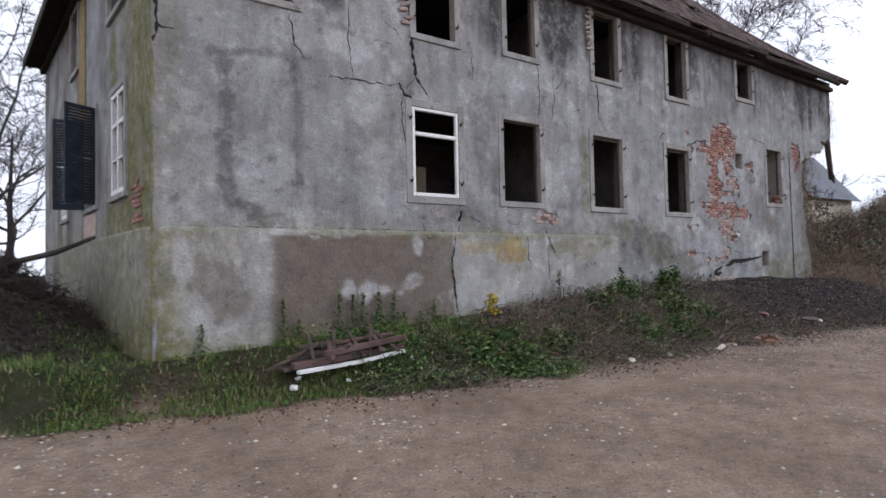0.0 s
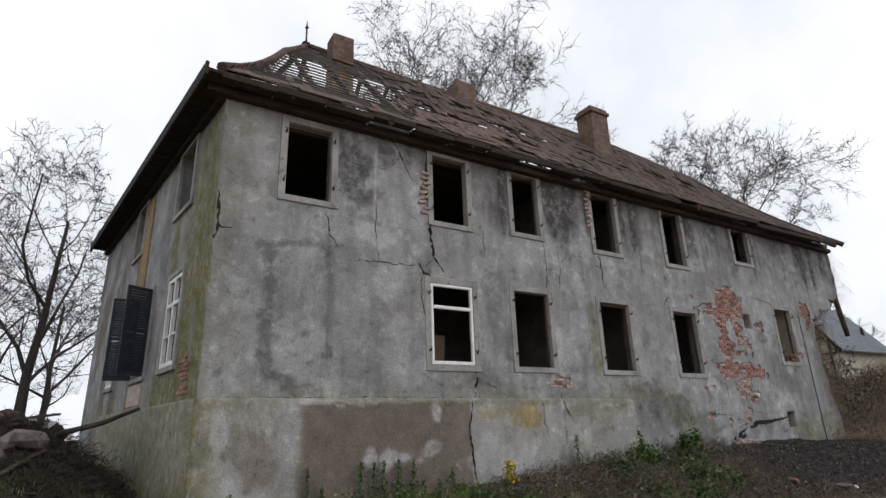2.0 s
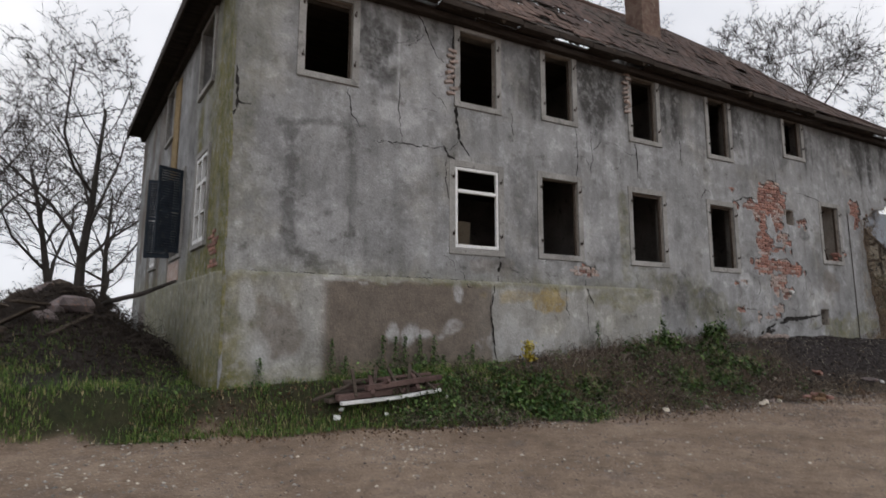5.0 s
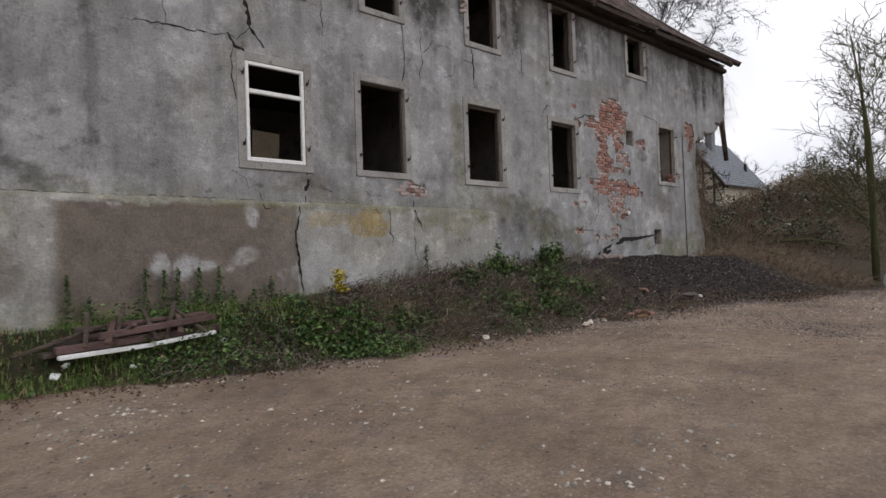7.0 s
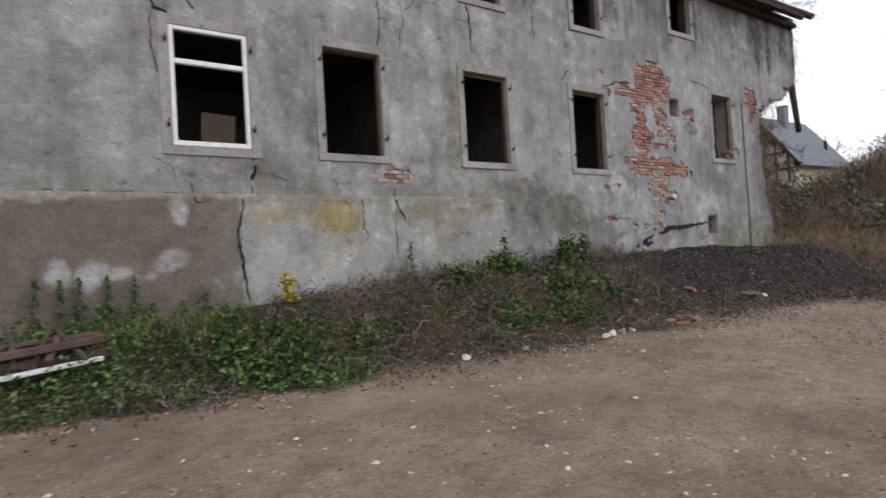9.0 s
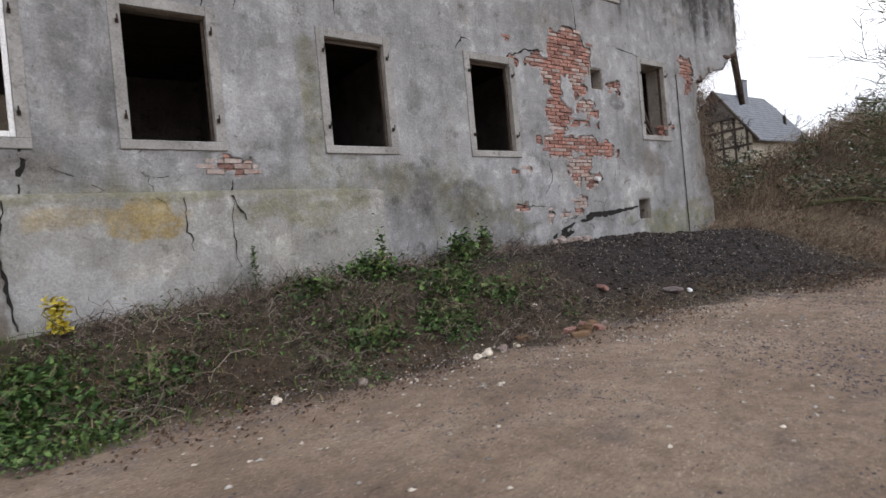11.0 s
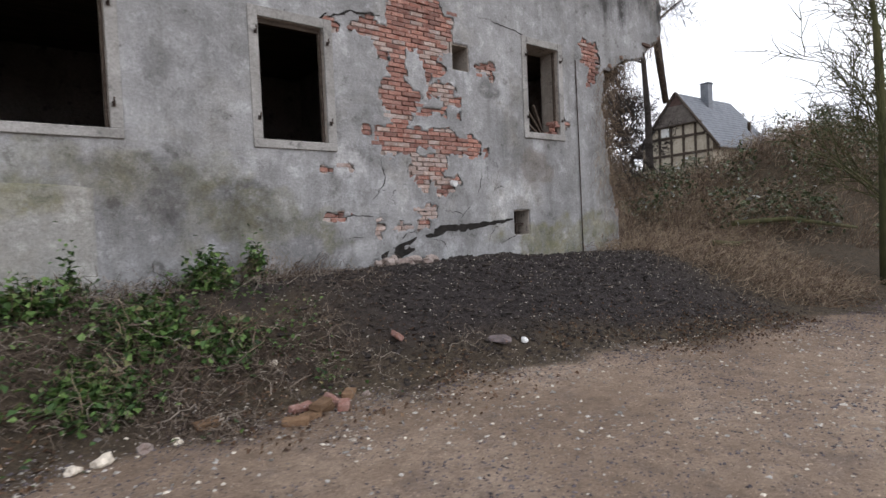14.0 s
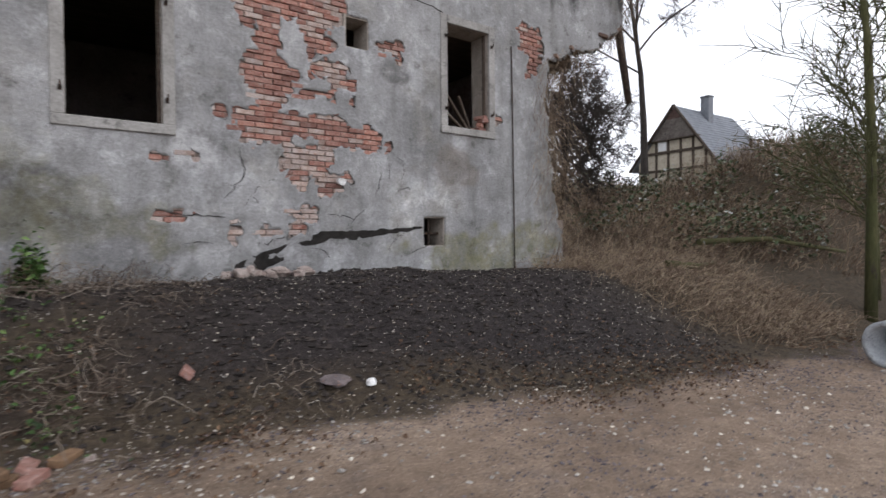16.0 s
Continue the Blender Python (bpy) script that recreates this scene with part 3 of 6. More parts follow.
# the inner leaf stands back from the openings, as splayed reveals do
DEEP = ("g5", "s1", "v1")
INNER = [(x0 - (0 if k in DEEP else 0.28), x1 + (0 if k in DEEP else 0.28), z0, z1 + (0 if k in DEEP else 0.08)) for k, (x0, x1, z0, z1) in OPEN.items()]
xs = sorted({XL, 20.9, 21.6, 22.3, 22.8, 23.3, *[v for o in INNER for v in o[:2]]})
zs = sorted({0.0, 4.6, 5.3, 5.7, 6.1, 6.35, TOP, *[v for o in INNER for v in o[2:]]})
bm = bmesh.new()
wall_cells(bm, xs, zs, [[is_solid(xs[i], xs[i + 1], zs[k], zs[k + 1], INNER) for k in range(len(zs) - 1)] for i in range(len(xs) - 1)], FY + 0.152, FY + 0.5)
part("wall_inner_leaf", bm, M_inside, house)

# unseen inner floors and cross walls, added to darken the windows; back and far walls
part("added_inner_wall", box(1.2, 20.8, 13.9, 14.1, 0.3, 8.0), M_inside, house)
for x in (4.3, 9.5, 12.4, 15.9):
    part("added_inner_wall", box(x, x + 0.18, 9.72, 13.88, 0.3, 8.05), M_inside, house)
part("added_inner_floor", box(1.1, 20.9, 9.71, 20.5, 2.3, 2.5), M_inside, house)
part("added_inner_floor", box(1.1, 22.4, 9.71, 20.5, 5.35, 5.6), M_oldwood, house)
part("attic_floor", box(0.9, 23.2, 9.3, 20.6, 8.06, 8.18), M_oldwood, house)
part("wall_back", box(-0.3, 23.2, 20.6, 21.0, 0, TOP), M_plaster, house)
part("wall_far_end", box(20.95, 21.4, 10.6, 20.6, 0, TOP), M_mortar, house)

# end wall, swung a little off the square
ev = Vector((END.x - XL, END.y - FY))
elen = ev.length
EM = Matrix.Translation((XL, FY, 0)) @ Matrix.Rotation(math.atan2(ev.y, ev.x), 4, "Z")
EOPEN = [(1.5, 2.55, 3.08, 4.9), (3.9, 4.95, 3.08, 4.98), (1.6, 2.75, 6.35, 7.8), (5.9, 6.9, 6.4, 7.8), (7.4, 8.4, 3.1, 5.0)]
exs, ezs = np.unique(np.round(np.concatenate([np.arange(0, elen, 0.15), [elen], [v for o in EOPEN for v in o[:2]]]), 3)), np.unique(np.round(np.concatenate([np.arange(0.2, TOP, 0.15), [TOP], [v for o in EOPEN for v in o[2:]]]), 3))
EX, EZ = np.meshgrid(exs, ezs, indexing="ij")
mid = lambda a: (a[:-1] + a[1:]) / 2
MX, MZ = np.meshgrid(mid(exs), mid(ezs), indexing="ij")
cut = np.zeros(MX.shape, bool)
for o in EOPEN:
    cut |= (MX > o[0]) & (MX < o[1]) & (MZ > o[2]) & (MZ < o[3])
eid = np.arange(EX.size).reshape(EX.shape)
ef = np.stack([eid[:-1, :-1], eid[:-1, 1:], eid[1:, 1:], eid[1:, :-1]], -1)[~cut]
me = np_mesh("end_wall", np.stack([EX, EX * 0, EZ], -1).reshape(-1, 3), ef, M_plaster)
stain(me, np.clip(1.1 * smooth((3.4 - EX + (fbm(EX * 2, EZ * 0.4, 5) - 0.5) * 3) / 1.6) * (0.35 + 0.65 * smooth((fbm(EX * 1.5, EZ * 0.4, 9) - 0.25) * 3)) + 0.5 * np.exp(-np.abs(EZ - 2.5) / 0.3), 0, 0.9),
      0.3 * smooth((fbm(EX * 1.2, EZ * 0.5, 31) - 0.5) * 5), 0.25 * smooth((fbm(EX, EZ, 33) - 0.55) * 5), np.clip(0.8 * smooth((EX - 4.5) / 1.0) * smooth((fbm(EX * 1.5, EZ * 0.7, 45) - 0.42) * 6), 0, 1))
ew = link("end_wall", me, house, EM)
ew["label"] = "grey end wall with mossy green streaks"
so = ew.modifiers.new("thickness", "SOLIDIFY")
so.thickness, so.offset = 0.45, -1.0

# plinth: a proud, rounded band that wraps the corner
def plinth_path(s):
    """Outline from the front's far end round the corner and along the end wall."""
    r = 0.45
    p0, c = Vector((11.2, FY - 0.09)), Vector((XL - 0.12 + r, FY - 0.09 + r))
    run = 11.2 - c.x
    if s < run:
        return Vector((11.2 - s, FY - 0.09))
    a = (s - run) / r
    if a < math.radians(82):
        return c + Vector((-math.sin(a), -math.cos(a))) * r
    rest = s - run - r * math.radians(82)
    e = c + Vector((-math.sin(math.radians(82)), -math.cos(math.radians(82)))) * r
    return e + Vector(ev.normalized()) * rest


ps, pz = np.arange(0, 18.5, 0.045), np.linspace(0.1, 2.4, 56)
pts = np.array([plinth_path(s)[:] for s in ps])
PS, PZ2 = np.meshgrid(ps, pz, indexing="ij")
PXX, PYY = np.repeat(pts[:, :1], len(pz), 1), np.repeat(pts[:, 1:], len(pz), 1)
lip = 0.03 * (PZ2 > 2.36)
PYY = PYY + 0.085 * (1 - smooth(PS / 1.2)) + lip + 0.018 * (fbm(PS * 2, PZ2 * 2, 22) - 0.5) - 0.06 * smooth((0.9 - PZ2) / 0.8)
toplev = PZ2 + (PZ2 > 2.3) * 0.02 * (fbm(PS * 1.5, PS * 0, 19) - 0.5)
pid = np.arange(PS.size).reshape(PS.shape)
pf = np.stack([pid[:-1, :-1], pid[:-1, 1:], pid[1:, 1:], pid[1:, :-1]], -1).reshape(-1, 4)
pv = np.stack([PXX, PYY, toplev], -1).reshape(-1, 3)
# ledge back to the wall
ledge = np.stack([PXX[:, -1], PYY[:, -1] + np.where(PS[:, 0] < 10, 0.13, 0.02), np.full(len(ps), 2.43)], -1)
ledge[:, 0] += np.where(PS[:, 0] < 10, 0, 0.14)
k0 = len(pv)
pv = np.concatenate([pv, ledge])
pf = np.concatenate([pf, [[pid[i, -1], k0 + i, k0 + i + 1, pid[i + 1, -1]] for i in range(len(ps) - 1)]])
me = np_mesh("plinth", pv, pf, M_plinth, True)
W = PXX
pm = 0.8 * smooth((PZ2 - 2.27 + (fbm(PS * 1.2, PZ2, 3) - 0.5) * 0.35) / 0.12) * 0.65
pm = np.maximum(pm, 0.95 * smooth((10.4 - 9.6 + PS - 10.2 + (fbm(PS, PZ2, 4) - 0.5) * 2.2) / 0.8) * (0.6 + 0.4 * smooth((1.6 - PZ2) / 1.2)))
och = np.maximum(0.85 * blob(W, PZ2, 7.7, 2.05, 0.5, 0.34, 5), 0.5 * blob(W, PZ2, 7.0, 2.15, 1.0, 0.2, 8)) * (PS < 10)
pm = np.maximum(pm, 0.45 * blob(W, PZ2, 9.8, 2.1, 1.2, 0.3, 6) * (PS < 10))
pm = np.maximum(pm, 0.35 * smooth((0.95 - PZ2) / 0.3))
brn = ((W > 2.5) & (W < 6.12) & (PS < 9.5)) * smooth((2.33 - PZ2 + (fbm(W * 3, PZ2, 11) - 0.5) * 0.15) * 20) * 0.95
brn = brn * (1 - 0.15 * smooth((W - 5.3) / 0.8)) * smooth((W - 2.5) / 0.25)
brn = np.maximum(brn, 0.6 * blob(W, PZ2, 1.85, 1.5, 0.4, 0.55, 12) * (PS < 10))
pl = np.zeros_like(W)
for cx, cz, a, b, s, v in ((3.95, 1.36, 0.17, 0.24, 1, 0.6), (4.62, 1.35, 0.5, 0.24, 2, 0.75), (5.2, 1.43, 0.2, 0.17, 3, 0.45), (5.35, 2.07, 0.17, 0.26, 4, 0.75), (3.35, 2.27, 0.12, 0.05, 9, 0.8), (3.75, 2.3, 0.08, 0.05, 10, 0.7), (1.3, 1.6, 0.2, 0.7, 5, 0.75), (1.5, 0.95, 0.25, 0.3, 8, 0.5), (6.9, 1.2, 0.8, 0.6, 6, 0.45), (8.3, 1.3, 0.4, 0.6, 7, 0.3)):
    pl = np.maximum(pl, v * blob(W, PZ2, cx, cz, a, b, 200 + s) * (PS < 10))
drk = 0.35 * blob(W, PZ2, 8.7, 1.2, 0.3, 0.5, 300) * (PS < 10)
z0 = np.zeros(len(ps))
stain(me, np.concatenate([pm.ravel(), z0 + 0.5]), np.concatenate([drk.ravel(), z0]), np.concatenate([pl.ravel(), z0]), np.concatenate([brn.ravel(), z0]))
oa = me.color_attributes.new("ochre", "FLOAT_COLOR", "POINT")
oa.data.foreach_set("color", np.repeat(np.concatenate([np.clip(och, 0, 1).ravel(), z0]), 4).astype(np.float32))
pb = link("plinth", me, house)
pb["label"] = "proud rendered plinth with brown wash and mossy lip"


# ---- window surrounds, reveals, frames ----
def rim(x0, x1, z0, z1, w, y0, y1, bm=None, sill=True):
    bm = bm or bmesh.new()
    add_box(bm, x0 - w, x0, y0, y1, z0, z1 + w, bevel=0.006)
    add_box(bm, x1, x1 + w, y0, y1, z0, z1 + w, bevel=0.006)
    add_box(bm, x0, x1, y0 + 0.002, y1, z1, z1 + w, bevel=0.006)
    if sill:
        add_box(bm, x0 - w, x1 + w, y0 - 0.012, y1, z0 - w * 0.9, z0 - 0.002, bevel=0.008)
    return bm


for key, (x0, x1, z0, z1) in OPEN.items():
    if key in ("v1", "s1"):
        w = 0.03
    else:
        w = 0.14
    win = new("window")
    win.parent = house
    if key not in ("v1", "s1"):
        ya, yb = FY - (0.03 if key[0] == "u" else 0.018), FY + 0.05
        xa, xb, za, zb = x0 + 0.015, x1 - 0.015, z0 + 0.012, z1 - 0.015
        part("jamb", box(xa - w, xa, ya, yb, za, zb + w, bevel=0.006), M_surround, win)
        part("jamb", box(xb, xb + w, ya, yb, za, zb + w, bevel=0.006), M_surround, win)
        part("lintel", box(xa, xb, ya + 0.002, yb, zb, zb + w, bevel=0.006), M_surround, win)
        part("sill", box(xa - w, xb + w, ya - 0.012, yb, za - w * 0.9, za - 0.002, bevel=0.008), M_surround, win)
    bm = bmesh.new()
    d = 0.47 if key in DEEP else 0.148
    add_box(bm, x0 - 0.02, x0 + 0.02, FY + 0.02, FY + d, z0, z1)
    add_box(bm, x1 - 0.02, x1 + 0.02, FY + 0.02, FY + d, z0, z1)
    add_box(bm, x0 - 0.02, x1 + 0.02, FY + 0.021, FY + d, z1 - 0.02, z1 + 0.02)
    add_box(bm, x0 - 0.02, x1 + 0.02, FY + 0.021, FY + d, z0 - 0.02, z0 + 0.012)
    part("reveal", bm, M_reveal, win)
    if key not in ("v1", "s1", "g1", "u2"):
        # remains of the old timber frame deep in the reveal
        bm = bmesh.new()
        add_box(bm, x1 - 0.06, x1 - 0.021, FY + 0.08, FY + 0.14, z0 + 0.014, z1 - 0.022, bevel=0.006)
        if key in ("u4", "g3", "u1", "g4"):
            add_box(bm, x0 + 0.022, x1 - 0.061, FY + 0.085, FY + 0.138, z1 - 0.08, z1 - 0.02, bevel=0.006)
        part("window_frame", bm, M_oldwood, win, "weathered remains of a timber frame")
    if key not in ("v1", "s1"):
        for hx, hz in ((x0 - 0.03, z1 - 0.25), (x0 - 0.03, z0 + 0.3), (x1 + 0.03, z1 - 0.25), (x1 + 0.03, z0 + 0.3)):
            bm = bmesh.new()
            add_tube(bm, [(hx, FY - 0.02, hz), (hx, FY - 0.085, hz), (hx, FY - 0.09, hz + 0.07)], [0.012, 0.012, 0.009], 6)
            add_box(bm, hx - 0.02, hx + 0.02, FY - 0.04, FY - 0.028, hz - 0.03, hz + 0.03)
            part("shutter_hinge", bm, M_iron, win, "rusted iron shutter hinge")
    if key == "g1":
        bm = bmesh.new()
        f = 0.06
        tz = z1 - 0.52
        for b in ((x0 + 0.02, x0 + 0.02 + f, z0 + 0.02, z1 - 0.02), (x1 - 0.02 - f, x1 - 0.02, z0 + 0.02, z1 - 0.02), (x0 + 0.02 + f, x1 - 0.02 - f, z1 - 0.02 - f, z1 - 0.02), (x0 + 0.02 + f, x1 - 0.02 - f, z0 + 0.02, z0 + 0.02 + f * 1.2)):
            add_box(bm, b[0], b[1], FY - 0.01, FY + 0.06, b[2], b[3], bevel=0.008)
        part("window_frame", bm, M_white, win, "white painted window frame")
        part("transom", box(x0 + 0.08, x1 - 0.08, FY - 0.025, FY + 0.05, tz - 0.045, tz + 0.03, bevel=0.012), M_white, win, "white painted transom bar")
    if key == "v1":
        bm = bmesh.new()
        add_box(bm, x0 + 0.02, x1 - 0.02, FY + 0.16, FY + 0.2, z0 + 0.2, z0 + 0.24)
        add_box(bm, x0 + 0.2, x0 + 0.23, FY + 0.16, FY + 0.2, z0 + 0.012, z1 - 0.02)
        part("grate", bm, M_iron, win, "rusted iron grate bars")
tagged(part("leaning_board", box(5.75, 6.3, 10.6, 10.63, 2.52, 3.95, Matrix.Translation((6, 10.6, 0)) @ Matrix.Rotation(radians(3), 4, "Y") @ Matrix.Translation((-6, -10.6, 0)), 0.004), M_board), "plain tan board leaning in a dark room", "board")

# ---- cracks: flat strips whose colour paints the shade of the gap ----
def crack_strip(pts, w, seed=0):
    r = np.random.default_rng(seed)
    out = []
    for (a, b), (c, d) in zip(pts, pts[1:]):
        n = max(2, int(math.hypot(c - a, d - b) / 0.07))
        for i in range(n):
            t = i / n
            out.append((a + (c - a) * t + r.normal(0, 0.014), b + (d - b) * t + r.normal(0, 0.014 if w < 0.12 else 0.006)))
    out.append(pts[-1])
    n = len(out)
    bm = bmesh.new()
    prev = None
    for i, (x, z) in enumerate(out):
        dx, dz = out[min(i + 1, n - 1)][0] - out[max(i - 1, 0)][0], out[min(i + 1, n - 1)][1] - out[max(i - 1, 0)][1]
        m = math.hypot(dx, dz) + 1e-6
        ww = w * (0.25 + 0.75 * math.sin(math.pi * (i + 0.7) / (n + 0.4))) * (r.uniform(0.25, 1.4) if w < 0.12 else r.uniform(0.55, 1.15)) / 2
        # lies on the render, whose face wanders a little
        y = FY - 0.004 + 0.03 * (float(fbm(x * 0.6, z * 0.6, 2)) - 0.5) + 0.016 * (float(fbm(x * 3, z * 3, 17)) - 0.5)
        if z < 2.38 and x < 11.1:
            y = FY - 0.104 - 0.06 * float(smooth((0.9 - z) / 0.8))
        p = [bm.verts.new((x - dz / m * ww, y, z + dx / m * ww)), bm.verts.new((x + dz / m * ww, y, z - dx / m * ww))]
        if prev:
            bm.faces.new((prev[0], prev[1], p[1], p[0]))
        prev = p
    return part("crack_strip", bm, M_crack_shade, skin, "flat dark strip painting the shade inside a crack in the render")


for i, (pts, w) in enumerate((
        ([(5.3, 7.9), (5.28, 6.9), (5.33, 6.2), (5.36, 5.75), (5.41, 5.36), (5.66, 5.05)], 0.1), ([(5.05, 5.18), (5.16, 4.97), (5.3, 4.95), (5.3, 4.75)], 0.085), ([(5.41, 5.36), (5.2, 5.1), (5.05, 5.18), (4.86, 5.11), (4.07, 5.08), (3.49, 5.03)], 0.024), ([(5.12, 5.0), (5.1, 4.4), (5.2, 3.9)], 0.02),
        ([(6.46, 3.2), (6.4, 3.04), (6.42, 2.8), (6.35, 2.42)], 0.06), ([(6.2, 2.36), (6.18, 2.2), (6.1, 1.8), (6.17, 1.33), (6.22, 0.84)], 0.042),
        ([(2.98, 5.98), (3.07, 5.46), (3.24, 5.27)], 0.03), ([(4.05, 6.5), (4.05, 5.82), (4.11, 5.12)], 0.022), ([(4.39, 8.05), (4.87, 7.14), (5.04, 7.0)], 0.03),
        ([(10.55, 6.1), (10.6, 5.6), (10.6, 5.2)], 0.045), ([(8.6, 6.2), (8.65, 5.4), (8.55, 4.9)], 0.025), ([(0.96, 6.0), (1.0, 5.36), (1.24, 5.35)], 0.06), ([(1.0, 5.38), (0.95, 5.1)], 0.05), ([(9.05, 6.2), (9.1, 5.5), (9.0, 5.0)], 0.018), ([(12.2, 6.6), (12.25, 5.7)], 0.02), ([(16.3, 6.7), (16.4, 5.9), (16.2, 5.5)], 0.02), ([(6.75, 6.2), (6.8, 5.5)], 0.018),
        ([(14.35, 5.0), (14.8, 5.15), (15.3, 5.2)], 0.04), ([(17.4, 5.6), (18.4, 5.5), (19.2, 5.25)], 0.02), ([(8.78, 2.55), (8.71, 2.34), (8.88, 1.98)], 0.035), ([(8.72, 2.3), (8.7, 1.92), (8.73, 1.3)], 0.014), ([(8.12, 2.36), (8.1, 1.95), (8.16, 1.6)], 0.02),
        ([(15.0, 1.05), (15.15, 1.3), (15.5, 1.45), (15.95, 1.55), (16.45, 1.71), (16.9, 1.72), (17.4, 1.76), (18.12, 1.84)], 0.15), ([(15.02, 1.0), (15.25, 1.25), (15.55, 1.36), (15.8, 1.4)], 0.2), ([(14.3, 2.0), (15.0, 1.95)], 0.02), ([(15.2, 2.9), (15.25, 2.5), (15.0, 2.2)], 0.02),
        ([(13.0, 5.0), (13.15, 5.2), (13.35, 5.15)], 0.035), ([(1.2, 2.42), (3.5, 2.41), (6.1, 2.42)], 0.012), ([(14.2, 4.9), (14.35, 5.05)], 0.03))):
    crack_strip(pts, w, i)
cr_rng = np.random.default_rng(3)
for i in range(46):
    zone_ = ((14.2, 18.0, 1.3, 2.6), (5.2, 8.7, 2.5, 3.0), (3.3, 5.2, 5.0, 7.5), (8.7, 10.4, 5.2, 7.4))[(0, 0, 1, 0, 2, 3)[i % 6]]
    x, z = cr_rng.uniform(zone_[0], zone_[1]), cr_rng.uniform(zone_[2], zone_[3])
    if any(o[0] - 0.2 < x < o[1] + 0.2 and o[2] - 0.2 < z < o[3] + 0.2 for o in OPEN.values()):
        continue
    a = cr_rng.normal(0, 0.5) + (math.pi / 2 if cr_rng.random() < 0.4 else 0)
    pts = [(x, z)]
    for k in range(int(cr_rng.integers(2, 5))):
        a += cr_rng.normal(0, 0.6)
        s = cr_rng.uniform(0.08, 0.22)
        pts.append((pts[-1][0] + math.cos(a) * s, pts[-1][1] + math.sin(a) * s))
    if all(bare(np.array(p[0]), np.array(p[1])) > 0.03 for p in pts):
        crack_strip(pts, cr_rng.uniform(0.007, 0.016), 100 + i)
bm = bmesh.new()
add_tube(bm, [(20.18, FY - 0.03, 1.0), (20.16, FY - 0.03, 3.0), (20.13, FY - 0.03, 5.2)], [0.012] * 3, 8)
part("conduit", bm, M_iron, house, "thin dark vertical conduit")
bm = bmesh.new()
add_tube(bm, [(16.66, FY + 0.03, 2.52), (16.66, FY - 0.09, 2.5)], [0.055, 0.055], 10)
part("spout", bm, M_foam, house, "short pale pipe stub")

# ---- roof ----
EAVE_Z, RIDGE_Y, RIDGE_Z = 8.16, 15.1, 14.3


def slope_pt(v):
    """Height and run up the slope, flared at the eaves."""
    y = 8.66 + (RIDGE_Y - 8.66) * v
    z = EAVE_Z + (RIDGE_Z - EAVE_Z) * (v - 0.032 * math.sin(math.pi * min(1, v * 1.6)) * (v < 0.625))
    return y, z


def hip_l(v):
    return 0.72 + (4.1 - 0.72) * v


def hip_r(v):
    return 23.75 + (19.0 - 23.75) * v


roof = new("roof")
roof.parent = house
ROWS_N = 24
gone = lambda x, v: fbm(x * 1.5 + 3, v * 14, 55, 3)
tile_bm = box(-0.088, 0.088, -0.009, 0.009, -0.02, 0.385)
tile_me = bpy.data.meshes.new("tile")
tile_bm.to_mesh(tile_me)
tile_bm.free()
tile_me.materials.append(M_tile)
verts, faces, single = [], [], 0
tv = np.array([v.co[:] for v in tile_me.vertices])
tf = [list(p.vertices) for p in tile_me.polygons]


def put_tile(m, as_part):
    global single
    if as_part and single < 300:
        link("tile", tile_me, roof, m)
        single += 1
    else:
        k = len(verts) * 8
        verts.append(tv @ np.array(m.to_3x3()).T + np.array(m.translation))
        faces.extend([[i + k for i in f] for f in tf])


